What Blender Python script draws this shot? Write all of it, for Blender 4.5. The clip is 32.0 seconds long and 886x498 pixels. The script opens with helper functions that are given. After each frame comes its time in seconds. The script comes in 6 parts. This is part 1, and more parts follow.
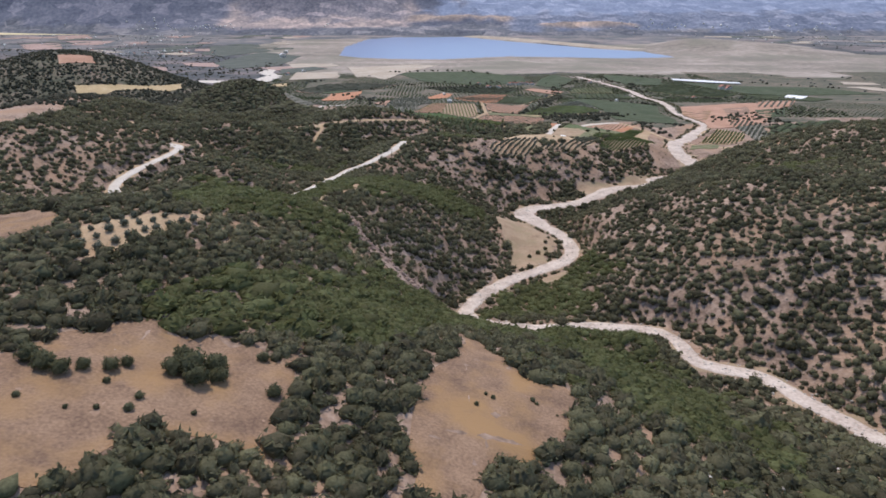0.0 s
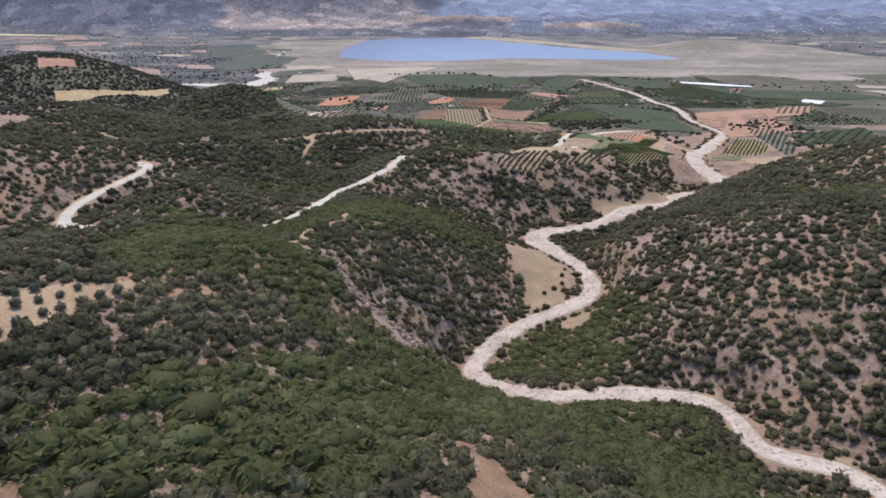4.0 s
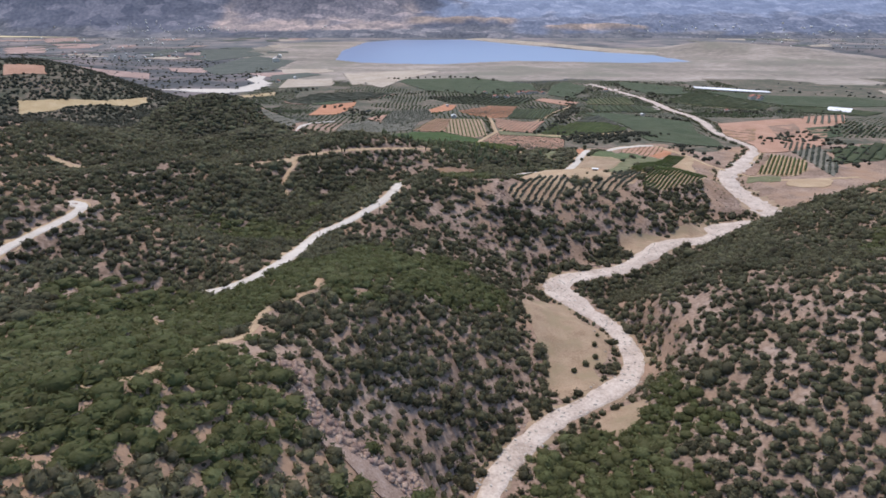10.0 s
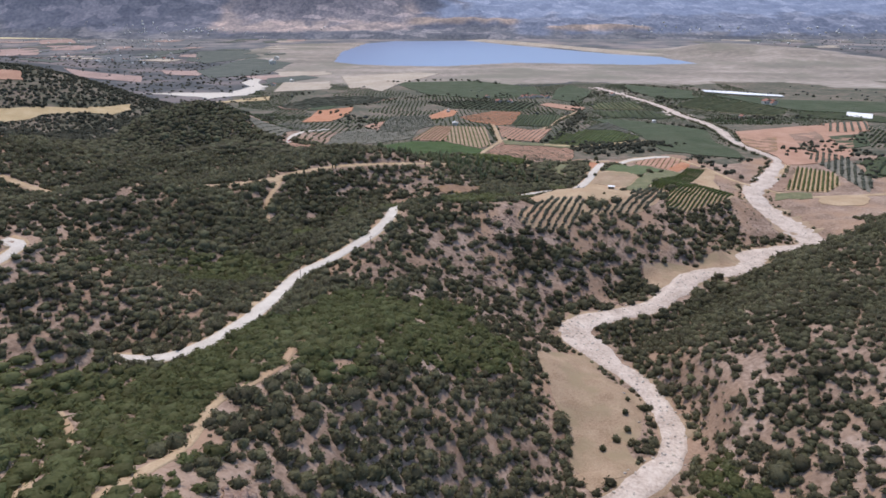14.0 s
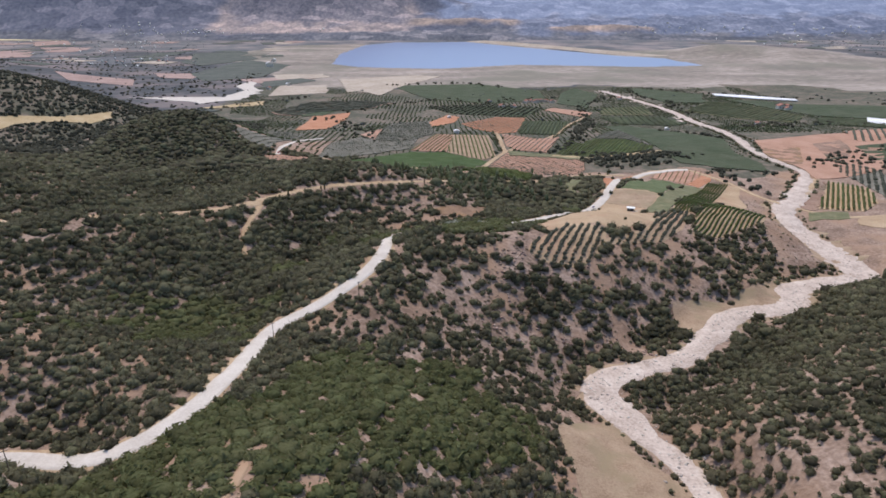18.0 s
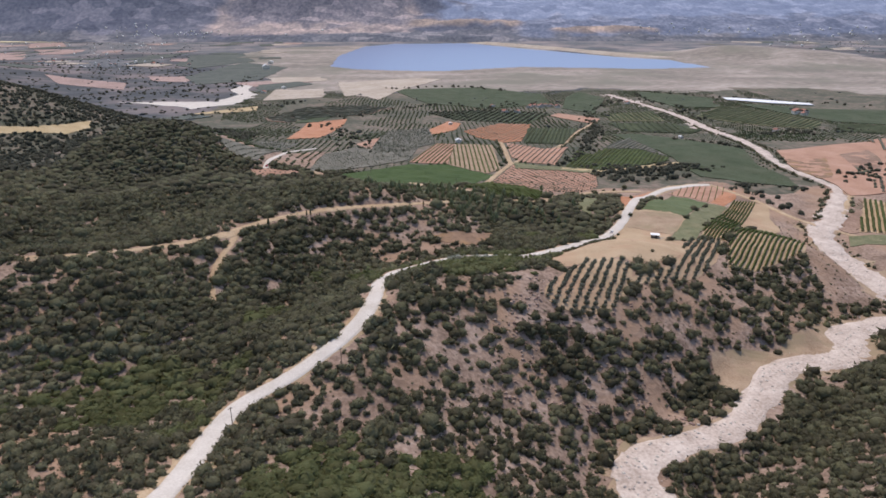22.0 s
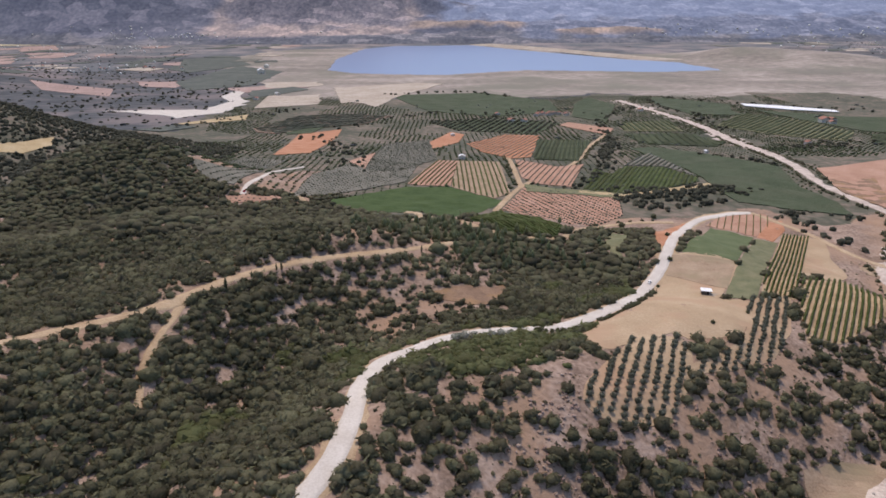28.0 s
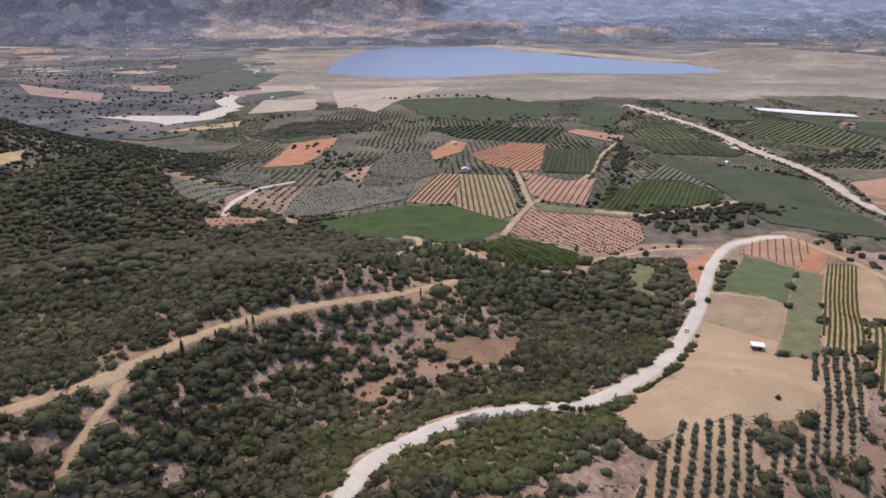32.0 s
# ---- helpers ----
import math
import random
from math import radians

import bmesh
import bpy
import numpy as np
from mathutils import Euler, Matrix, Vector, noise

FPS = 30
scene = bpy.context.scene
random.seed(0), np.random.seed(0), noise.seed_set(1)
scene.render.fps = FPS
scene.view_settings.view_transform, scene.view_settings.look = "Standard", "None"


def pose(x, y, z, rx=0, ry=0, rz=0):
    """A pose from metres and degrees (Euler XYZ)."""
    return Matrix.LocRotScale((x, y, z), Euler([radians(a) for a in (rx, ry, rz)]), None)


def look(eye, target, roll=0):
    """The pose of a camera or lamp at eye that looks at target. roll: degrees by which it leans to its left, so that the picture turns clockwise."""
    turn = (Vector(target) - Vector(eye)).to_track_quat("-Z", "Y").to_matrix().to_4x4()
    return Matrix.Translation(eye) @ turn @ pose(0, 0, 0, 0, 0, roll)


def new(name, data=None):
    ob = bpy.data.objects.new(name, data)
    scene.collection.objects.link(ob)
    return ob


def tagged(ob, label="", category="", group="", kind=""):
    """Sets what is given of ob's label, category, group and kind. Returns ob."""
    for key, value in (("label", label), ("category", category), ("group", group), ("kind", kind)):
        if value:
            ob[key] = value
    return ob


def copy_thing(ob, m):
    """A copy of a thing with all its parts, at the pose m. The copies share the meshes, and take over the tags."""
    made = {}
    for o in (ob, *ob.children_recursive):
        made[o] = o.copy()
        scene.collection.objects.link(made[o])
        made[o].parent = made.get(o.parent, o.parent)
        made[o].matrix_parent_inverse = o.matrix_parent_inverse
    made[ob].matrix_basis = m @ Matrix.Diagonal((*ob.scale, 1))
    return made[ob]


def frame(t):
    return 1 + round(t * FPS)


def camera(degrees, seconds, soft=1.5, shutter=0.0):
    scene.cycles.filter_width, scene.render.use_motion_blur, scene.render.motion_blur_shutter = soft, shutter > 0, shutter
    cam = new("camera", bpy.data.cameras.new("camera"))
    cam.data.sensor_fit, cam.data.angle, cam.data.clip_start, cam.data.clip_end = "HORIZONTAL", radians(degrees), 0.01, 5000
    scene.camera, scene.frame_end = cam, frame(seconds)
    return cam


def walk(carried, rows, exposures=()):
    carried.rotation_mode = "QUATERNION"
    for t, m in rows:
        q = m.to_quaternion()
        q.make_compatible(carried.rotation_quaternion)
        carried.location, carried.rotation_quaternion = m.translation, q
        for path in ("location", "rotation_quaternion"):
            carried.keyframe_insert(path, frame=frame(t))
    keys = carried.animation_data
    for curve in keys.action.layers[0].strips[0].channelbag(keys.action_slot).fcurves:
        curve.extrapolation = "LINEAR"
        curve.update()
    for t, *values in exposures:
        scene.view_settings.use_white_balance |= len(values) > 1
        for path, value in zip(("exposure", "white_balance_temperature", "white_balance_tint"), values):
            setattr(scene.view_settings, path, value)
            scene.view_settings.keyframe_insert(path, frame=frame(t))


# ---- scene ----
# ---------------------------------------------------------------- camera
cam = camera(68.19, 32.0, soft=1.7)
PATH = [
    (0.0, look((-0.00, 0.00, 120.00), (2.36, 186.24, 47.13), 0.104)),
    (2.0, look((-0.36, 29.85, 119.64), (1.91, 216.11, 46.83), 0.112)),
    (4.0, look((-0.61, 59.35, 119.36), (1.58, 245.64, 46.60), 0.113)),
    (6.0, look((-0.75, 88.55, 119.14), (1.36, 274.86, 46.44), 0.110)),
    (8.0, look((-0.80, 117.50, 118.99), (1.22, 303.83, 46.35), 0.101)),
    (10.0, look((-0.77, 146.23, 118.89), (1.16, 332.59, 46.32), 0.086)),
    (12.0, look((-0.69, 174.79, 118.84), (1.14, 361.18, 46.33), 0.066)),
    (14.0, look((-0.56, 203.23, 118.84), (1.17, 389.64, 46.40), 0.041)),
    (16.0, look((-0.41, 231.58, 118.88), (1.21, 418.02, 46.51), 0.010)),
    (18.0, look((-0.24, 259.90, 118.95), (1.26, 446.37, 46.65), -0.026)),
    (20.0, look((-0.08, 288.23, 119.06), (1.29, 474.72, 46.82), -0.068)),
    (22.0, look((0.07, 316.60, 119.18), (1.30, 503.13, 47.02), -0.115)),
    (24.0, look((0.18, 345.08, 119.33), (1.25, 531.63, 47.24), -0.168)),
    (26.0, look((0.25, 373.69, 119.49), (1.15, 560.27, 47.46), -0.226)),
    (28.0, look((0.25, 402.48, 119.66), (0.97, 589.09, 47.70), -0.290)),
    (30.0, look((0.17, 431.51, 119.83), (0.69, 618.14, 47.94), -0.359)),
    (32.0, look((0.00, 460.80, 120.00), (0.30, 647.46, 48.17), -0.433)),]
walk(cam, PATH, ((0.0, 0.47, 6700, 12.3), (10.0, 0.44, 6600, 12.5), (22.0, 0.37, 6850, 14.8), (32.0, 0.30, 7100, 17.6)))

# ---------------------------------------------------------------- light
SUN_ELEV, SUN_AZ = radians(66), radians(-18)   # azimuth: from +y, towards +x
world = bpy.data.worlds.new("world")
scene.world = world
world.use_nodes = True
wn = world.node_tree.nodes
sky = wn.new("ShaderNodeTexSky")
sky.sky_type, sky.sun_disc = "NISHITA", False
sky.sun_elevation, sky.sun_rotation = SUN_ELEV, SUN_AZ
sky.air_density, sky.dust_density, sky.altitude = 1.0, 0.8, 300
world.node_tree.links.new(sky.outputs[0], wn["Background"].inputs[0])
wn["Background"].inputs[1].default_value = 0.15
sun = new("sun", bpy.data.lights.new("sun", "SUN"))
sun.data.energy, sun.data.angle, sun.data.color = 2.2, radians(0.53), (1.0, 0.90, 0.77)
to_sun = Vector((math.sin(SUN_AZ) * math.cos(SUN_ELEV), math.cos(SUN_AZ) * math.cos(SUN_ELEV), math.sin(SUN_ELEV)))
sun.matrix_world = look(to_sun * 900 + Vector((0, 500, 0)), (0, 500, 0))

# ---------------------------------------------------------------- materials
def mat(name, dark, mid, light, big=30.0, small=1.2, rough=0.9, bump=0.25, vary=0.0, island=False, haze_glow=None, stretch=(1, 1, 1), lean=0.5, patch=None):
    """A matte surface: three tones mixed by a coarse and a fine noise in world metres, with relief and a tint per piece."""
    m = bpy.data.materials.new(name)
    m.use_nodes = True
    n, l = m.node_tree.nodes, m.node_tree.links
    b = n["Principled BSDF"]
    b.inputs["Roughness"].default_value = rough
    b.inputs["Specular IOR Level"].default_value = 0.15
    geo = n.new("ShaderNodeNewGeometry")
    mp = n.new("ShaderNodeMapping")
    mp.inputs["Scale"].default_value = stretch
    l.new(geo.outputs["Position"], mp.inputs["Vector"])
    a, c = n.new("ShaderNodeTexNoise"), n.new("ShaderNodeTexNoise")
    for tex, size, detail in ((a, big, 4.0), (c, small, 3.0)):
        tex.inputs["Scale"].default_value, tex.inputs["Detail"].default_value = 1.0 / size, detail
        l.new(mp.outputs[0], tex.inputs["Vector"])
    mix = n.new("ShaderNodeMix")
    mix.inputs["Factor"].default_value = lean
    l.new(a.outputs[0], mix.inputs["A"])
    l.new(c.outputs[0], mix.inputs["B"])
    ramp = n.new("ShaderNodeValToRGB")
    e = ramp.color_ramp.elements
    e[0].position, e[0].color = 0.36, (*dark, 1)
    e[1].position, e[1].color = 0.64, (*light, 1)
    e.new(0.5).color = (*mid, 1)
    l.new(mix.outputs[0], ramp.inputs[0])
    colour = ramp.outputs[0]
    if patch:
        tint, size = patch
        pn, pr, pm = n.new("ShaderNodeTexNoise"), n.new("ShaderNodeValToRGB"), n.new("ShaderNodeMix")
        pn.inputs["Scale"].default_value, pn.inputs["Detail"].default_value = 1.0 / size, 5.0
        l.new(geo.outputs["Position"], pn.inputs["Vector"])
        pr.color_ramp.elements[0].position, pr.color_ramp.elements[1].position = 0.48, 0.66
        l.new(pn.outputs[0], pr.inputs[0])
        pm.data_type = "RGBA"
        l.new(pr.outputs[0], pm.inputs["Factor"])
        l.new(colour, pm.inputs["A"])
        pm.inputs["B"].default_value = (*tint, 1)
        colour = pm.outputs["Result"]
    if vary:
        hsv = n.new("ShaderNodeHueSaturation")
        src = n.new("ShaderNodeObjectInfo").outputs["Random"] if not island else geo.outputs["Random Per Island"]
        mr = n.new("ShaderNodeMapRange")
        mr.inputs["To Min"].default_value, mr.inputs["To Max"].default_value = 1 - vary, 1 + vary
        l.new(src, mr.inputs["Value"])
        l.new(mr.outputs[0], hsv.inputs["Value"])
        hr = n.new("ShaderNodeMapRange")
        hr.inputs["To Min"].default_value, hr.inputs["To Max"].default_value = 0.5 - 0.05 * vary, 0.5 + 0.07 * vary
        l.new(src, hr.inputs["Value"])
        l.new(hr.outputs[0], hsv.inputs["Hue"])
        l.new(colour, hsv.inputs["Color"])
        colour = hsv.outputs[0]
    l.new(colour, b.inputs["Base Color"])
    if bump:
        bp = n.new("ShaderNodeBump")
        bp.inputs["Strength"].default_value, bp.inputs["Distance"].default_value = bump, small * 0.5
        l.new(c.outputs[0], bp.inputs["Height"])
        l.new(bp.outputs[0], b.inputs["Normal"])
    # far surfaces give off some of their colour in place of airlight
    if haze_glow:
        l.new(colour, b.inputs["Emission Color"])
        b.inputs["Emission Strength"].default_value = haze_glow
    return m


def leafy(*args):
    """Leaves: a matte face that also lets some light through."""
    m = mat(*args)
    n, l = m.node_tree.nodes, m.node_tree.links
    b = n["Principled BSDF"]
    t, mix = n.new("ShaderNodeBsdfTranslucent"), n.new("ShaderNodeMixShader")
    mix.inputs[0].default_value = 0.5
    l.new(b.inputs["Base Color"].links[0].from_socket, t.inputs["Color"])
    l.new(b.outputs[0], mix.inputs[1])
    l.new(t.outputs[0], mix.inputs[2])
    l.new(mix.outputs[0], n["Material Output"].inputs["Surface"])
    return m


def plain(name, colour, rough=0.6, metal=0.0):
    m = mat(name, [c * 0.82 for c in colour], colour, [min(c * 1.12, 0.95) for c in colour], 1.5, 0.2, rough, 0.1)
    m.node_tree.nodes["Principled BSDF"].inputs["Metallic"].default_value = metal
    return m


SOIL = mat("rocky_soil", (0.165, 0.115, 0.088), (0.28, 0.202, 0.157), (0.41, 0.312, 0.256), 22, 2.0, bump=0.6, patch=((0.34, 0.228, 0.158), 42))
STRAW = mat("dry_grass", (0.155, 0.102, 0.074), (0.24, 0.158, 0.108), (0.325, 0.22, 0.150), 9, 0.7, bump=0.5, patch=((0.31, 0.195, 0.102), 15))
HAYM = mat("mown_hay", (0.34, 0.248, 0.160), (0.41, 0.305, 0.20), (0.48, 0.37, 0.255), 22, 0.8, patch=((0.40, 0.27, 0.18), 30))
MEADOW = mat("dry_meadow", (0.26, 0.185, 0.125), (0.34, 0.25, 0.175), (0.41, 0.315, 0.225), 9, 0.8, patch=((0.29, 0.23, 0.15), 14))
YELLOW = mat("stubble", (0.36, 0.27, 0.15), (0.44, 0.34, 0.20), (0.50, 0.40, 0.26), 18, 1.0)
GRAVEL = mat("white_gravel", (0.49, 0.445, 0.395), (0.56, 0.52, 0.47), (0.63, 0.59, 0.54), 9, 0.7)
CREEKM = mat("river_gravel", (0.37, 0.305, 0.26), (0.52, 0.44, 0.385), (0.63, 0.56, 0.50), 9, 1.3, bump=0.5)
TRACKM = mat("tan_dirt", (0.33, 0.235, 0.15), (0.42, 0.31, 0.20), (0.50, 0.39, 0.27), 10, 0.7)
ORANGE = mat("orange_earth", (0.36, 0.165, 0.09), (0.43, 0.21, 0.125), (0.48, 0.26, 0.165), 20, 1.2)
PINKE = mat("pink_earth", (0.33, 0.19, 0.135), (0.40, 0.24, 0.17), (0.46, 0.295, 0.225), 25, 1.5)
# pink earth for far fields, its colour dulled to stand in for haze
PINKH = mat("haze_tinted_pink_earth", (0.28, 0.205, 0.18), (0.36, 0.255, 0.225), (0.42, 0.315, 0.28), 60, 9)
BROWNF = mat("brown_earth", (0.19, 0.125, 0.095), (0.27, 0.18, 0.135), (0.36, 0.25, 0.19), 30, 2.0, patch=((0.10, 0.105, 0.07), 50))
GREENF = mat("green_crop", (0.090, 0.118, 0.056), (0.112, 0.140, 0.068), (0.136, 0.160, 0.085), 12, 0.7, bump=0.5)
MEADG = mat("deep_green_crop", (0.040, 0.068, 0.022), (0.055, 0.088, 0.030), (0.074, 0.108, 0.042), 14, 0.8, bump=0.5)
PALEG = mat("pale_green_crop", (0.125, 0.135, 0.075), (0.165, 0.170, 0.095), (0.22, 0.205, 0.125), 8, 0.8, bump=0.5)
DKGREEN = mat("dark_green_crop", (0.047, 0.063, 0.034), (0.062, 0.081, 0.045), (0.082, 0.101, 0.061), 26, 1.8, bump=0.9, patch=((0.082, 0.094, 0.058), 34))
# green of far plots with the veil of distance mixed into it
HAZYG = mat("haze_tinted_green_plots", (0.078, 0.090, 0.080), (0.100, 0.113, 0.098), (0.135, 0.142, 0.122), 50, 6, bump=0.3)
GREYG = mat("grey_orchard_floor", (0.12, 0.12, 0.10), (0.17, 0.165, 0.135), (0.23, 0.215, 0.18), 22, 2.0)
BEDM = mat("dry_lake_bed", (0.175, 0.162, 0.138), (0.275, 0.238, 0.206), (0.42, 0.365, 0.325), 150, 13, bump=0.1, stretch=(0.55, 1.15, 1), lean=0.5, patch=((0.205, 0.195, 0.158), 210))
SANDM = mat("pale_sand", (0.34, 0.285, 0.23), (0.42, 0.36, 0.295), (0.49, 0.43, 0.365), 60, 8)
PLAINM = mat("farmland", (0.070, 0.078, 0.055), (0.115, 0.110, 0.082), (0.22, 0.175, 0.14), 60, 9, bump=0.3)
# farmland greyed and blued: distance haze put into the base colour
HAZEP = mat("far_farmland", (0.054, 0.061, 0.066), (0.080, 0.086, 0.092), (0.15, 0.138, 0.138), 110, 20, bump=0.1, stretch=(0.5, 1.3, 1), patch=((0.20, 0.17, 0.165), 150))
BUSH = leafy("shrub_leaves", (0.096, 0.093, 0.057), (0.148, 0.142, 0.087), (0.216, 0.203, 0.128), 40, 0.7, 0.7, 0.5, 0.34, True)
LUSH = leafy("lush_leaves", (0.104, 0.114, 0.048), (0.142, 0.153, 0.067), (0.188, 0.194, 0.094), 30, 0.8, 0.7, 0.5, 0.25, True)
FARB = leafy("far_shrub_leaves", (0.069, 0.071, 0.052), (0.096, 0.098, 0.072), (0.131, 0.129, 0.095), 60, 2.5, 0.8, 0.4, 0.25, True)
CROPG = leafy("green_rows", (0.090, 0.110, 0.062), (0.122, 0.145, 0.082), (0.160, 0.182, 0.106), 30, 2.0, 0.8, 0.4, 0.15, True)
# leaves for distant trees, paled and blued as by haze
HAZYTREE = leafy("haze_tinted_leaves", (0.075, 0.088, 0.09), (0.10, 0.114, 0.115), (0.135, 0.145, 0.14), 60, 2.5, 0.8, 0.4, 0.2, True)
TUFTM = leafy("low_heath", (0.085, 0.085, 0.055), (0.13, 0.122, 0.08), (0.21, 0.175, 0.12), 20, 0.8, 0.8, 0.4, 0.35, True)
BUSHT = leafy("oak_leaves", (0.088, 0.090, 0.052), (0.132, 0.135, 0.078), (0.185, 0.184, 0.110), 6, 0.5, 0.7, 0.5, 0.25, True)
OLIVE = leafy("olive_leaves", (0.108, 0.117, 0.088), (0.158, 0.168, 0.128), (0.215, 0.222, 0.175), 12, 0.6, 0.7, 0.5, 0.22, True)
VINE = leafy("vine_leaves", (0.080, 0.108, 0.036), (0.120, 0.150, 0.052), (0.165, 0.190, 0.075), 10, 0.7, 0.7, 0.5, 0.22, True)
PALELEAF = leafy("pale_leaves", (0.25, 0.27, 0.21), (0.36, 0.37, 0.30), (0.50, 0.50, 0.44), 3, 0.5, 0.7, 0.5, 0.3, True)
PINEM = leafy("pine_needles", (0.165, 0.176, 0.096), (0.22, 0.233, 0.130), (0.285, 0.296, 0.172), 14, 0.6, 0.7, 0.5, 0.22, True)
BARK = mat("bark", (0.06, 0.045, 0.032), (0.10, 0.08, 0.06), (0.15, 0.12, 0.09), 1.0, 0.15, 0.95, 0.6)
ROCK = mat("pink_rock", (0.20, 0.135, 0.108), (0.31, 0.22, 0.18), (0.42, 0.32, 0.275), 6, 0.7, 0.9, 0.8, 0.2, True)
PALEROCK = mat("pale_boulder", (0.36, 0.32, 0.28), (0.46, 0.42, 0.38), (0.56, 0.52, 0.48), 3, 0.4, 0.9, 0.8, 0.2, True)
WHITE = plain("white_sheet", (0.80, 0.81, 0.82), 0.5)
WALLM = plain("pale_plaster", (0.62, 0.57, 0.50), 0.85)
TILEM = plain("red_roof_tiles", (0.34, 0.17, 0.13), 0.8)
DARKM = plain("dark_opening", (0.03, 0.03, 0.035), 0.4)
WOODM = plain("weathered_wood", (0.17, 0.13, 0.10), 0.85)
METALM = plain("grey_metal", (0.35, 0.36, 0.37), 0.4, 0.8)
REDM = plain("red_paint", (0.45, 0.04, 0.07), 0.35)
TYREM = plain("tyre_rubber", (0.03, 0.03, 0.03), 0.9)
# still farther farmland: stronger painted haze plus a faint emission
HAZEM = mat("hazy_farmland", (0.085, 0.096, 0.104), (0.118, 0.126, 0.135), (0.205, 0.195, 0.195), 130, 26, bump=0.1, stretch=(0.6, 1.1, 1), patch=((0.25, 0.215, 0.21), 150), haze_glow=0.08)

# land beyond the lake: haze-tinted colour by place, broken up by speckles of scrub
FARM = mat("far_land", (0.64, 0.67, 0.73), (0.97, 0.97, 0.97), (1.42, 1.36, 1.28), 120, 15, 0.95, 0, stretch=(0.8, 0.5, 1), haze_glow=0.28, lean=0.6)
fn_, fl_ = FARM.node_tree.nodes, FARM.node_tree.links
fat_, fmx_ = fn_.new("ShaderNodeAttribute"), fn_.new("ShaderNodeMix")
fat_.attribute_name = "land"
fmx_.data_type, fmx_.blend_type = "RGBA", "MULTIPLY"
# small plots: some pale, some dark
fvm_, fvo_, fvr_, fvx_ = fn_.new("ShaderNodeMapping"), fn_.new("ShaderNodeTexVoronoi"), fn_.new("ShaderNodeValToRGB"), fn_.new("ShaderNodeMix")
fvm_.inputs["Scale"].default_value = (0.011, 0.020, 0.0)
fl_.new(fn_.new("ShaderNodeNewGeometry").outputs["Position"], fvm_.inputs["Vector"])
fl_.new(fvm_.outputs[0], fvo_.inputs["Vector"])
fvo_.inputs["Scale"].default_value = 1.0
fl_.new(fvo_.outputs["Color"], fvr_.inputs[0])
fvr_.color_ramp.interpolation = "CONSTANT"
fvr_.color_ramp.elements[0].color = (0.80, 0.82, 0.84, 1)
fvr_.color_ramp.elements[1].position, fvr_.color_ramp.elements[1].color = 0.74, (1.55, 1.45, 1.36, 1)
fvr_.color_ramp.elements.new(0.34).color = (1.0, 1.0, 1.0, 1)
fvr_.color_ramp.elements.new(0.60).color = (1.16, 1.14, 1.10, 1)
fvx_.data_type, fvx_.blend_type = "RGBA", "MULTIPLY"
fvx_.inputs["Factor"].default_value = 1.0
fb_ = fn_["Principled BSDF"]
fl_.new(fb_.inputs["Base Color"].links[0].from_socket, fvx_.inputs["A"])
fl_.new(fvr_.outputs[0], fvx_.inputs["B"])
fl_.new(fvx_.outputs["Result"], fmx_.inputs["B"])
fl_.new(fat_.outputs["Color"], fmx_.inputs["A"])
fl_.new(fat_.outputs["Alpha"], fmx_.inputs["Factor"])
# the hazy tint feeds both the surface and its emission
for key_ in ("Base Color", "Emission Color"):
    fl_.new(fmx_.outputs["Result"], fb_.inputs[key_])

WATER = bpy.data.materials.new("lake_water")
WATER.use_nodes = True
wb = WATER.node_tree.nodes["Principled BSDF"]
wb.inputs["Base Color"].default_value = (0.165, 0.225, 0.37, 1)
wb.inputs["Roughness"].default_value = 0.35
wnz = WATER.node_tree.nodes.new("ShaderNodeTexNoise")
wnz.inputs["Scale"].default_value = 0.08
wbp = WATER.node_tree.nodes.new("ShaderNodeBump")
wbp.inputs["Strength"].default_value = 0.1
WATER.node_tree.links.new(wnz.outputs[0], wbp.inputs["Height"])
WATER.node_tree.links.new(wbp.outputs[0], wb.inputs["Normal"])

# ---------------------------------------------------------------- the lie of the land
# hills and hollows: x, y, radius, height over the valley floor
NEAR_HILLS = [(-244, 55, 69, 20), (-137, 45, 68, 29), (-24, 4, 69, 36), (78, 61, 68, 4), (191, 68, 68, 34), (-200, 143, 66, -24),
              (-95, 148, 64, 28), (37, 155, 65, 27), (125, 164, 67, -13), (223, 150, 69, 14), (-239, 244, 68, 1), (-152, 238, 65, 48),
              (-24, 258, 69, 20), (75, 244, 68, -1), (157, 232, 67, -17), (-201, 336, 68, -5), (-82, 339, 69, 40), (14, 318, 42, -30)]
MID_HILLS = [(114, 336, 68, 3), (217, 314, 69, 31), (-222, 423, 66, 21), (-122, 421, 37, -49), (-71, 429, 68, 40), (70, 422, 67, -21),
             (181, 444, 58, 39), (-165, 498, 68, 35), (-95, 561, 48, -47), (-31, 554, 45, 53), (116, 527, 69, -8), (244, 557, 63, 37),
             (-233, 610, 68, -17), (-140, 600, 54, 49), (-31, 610, 68, -5), (44, 641, 62, 50), (206, 642, 71, -46)]
FAR_HILLS = [(-212, 713, 68, 28), (-95, 705, 68, 18), (31, 720, 67, -20), (137, 699, 61, 37), (222, 699, 41, 37), (-241, 807, 69, -17),
             (-136, 793, 66, 15), (-26, 795, 68, 16), (74, 799, 68, 2), (181, 798, 68, 3)]
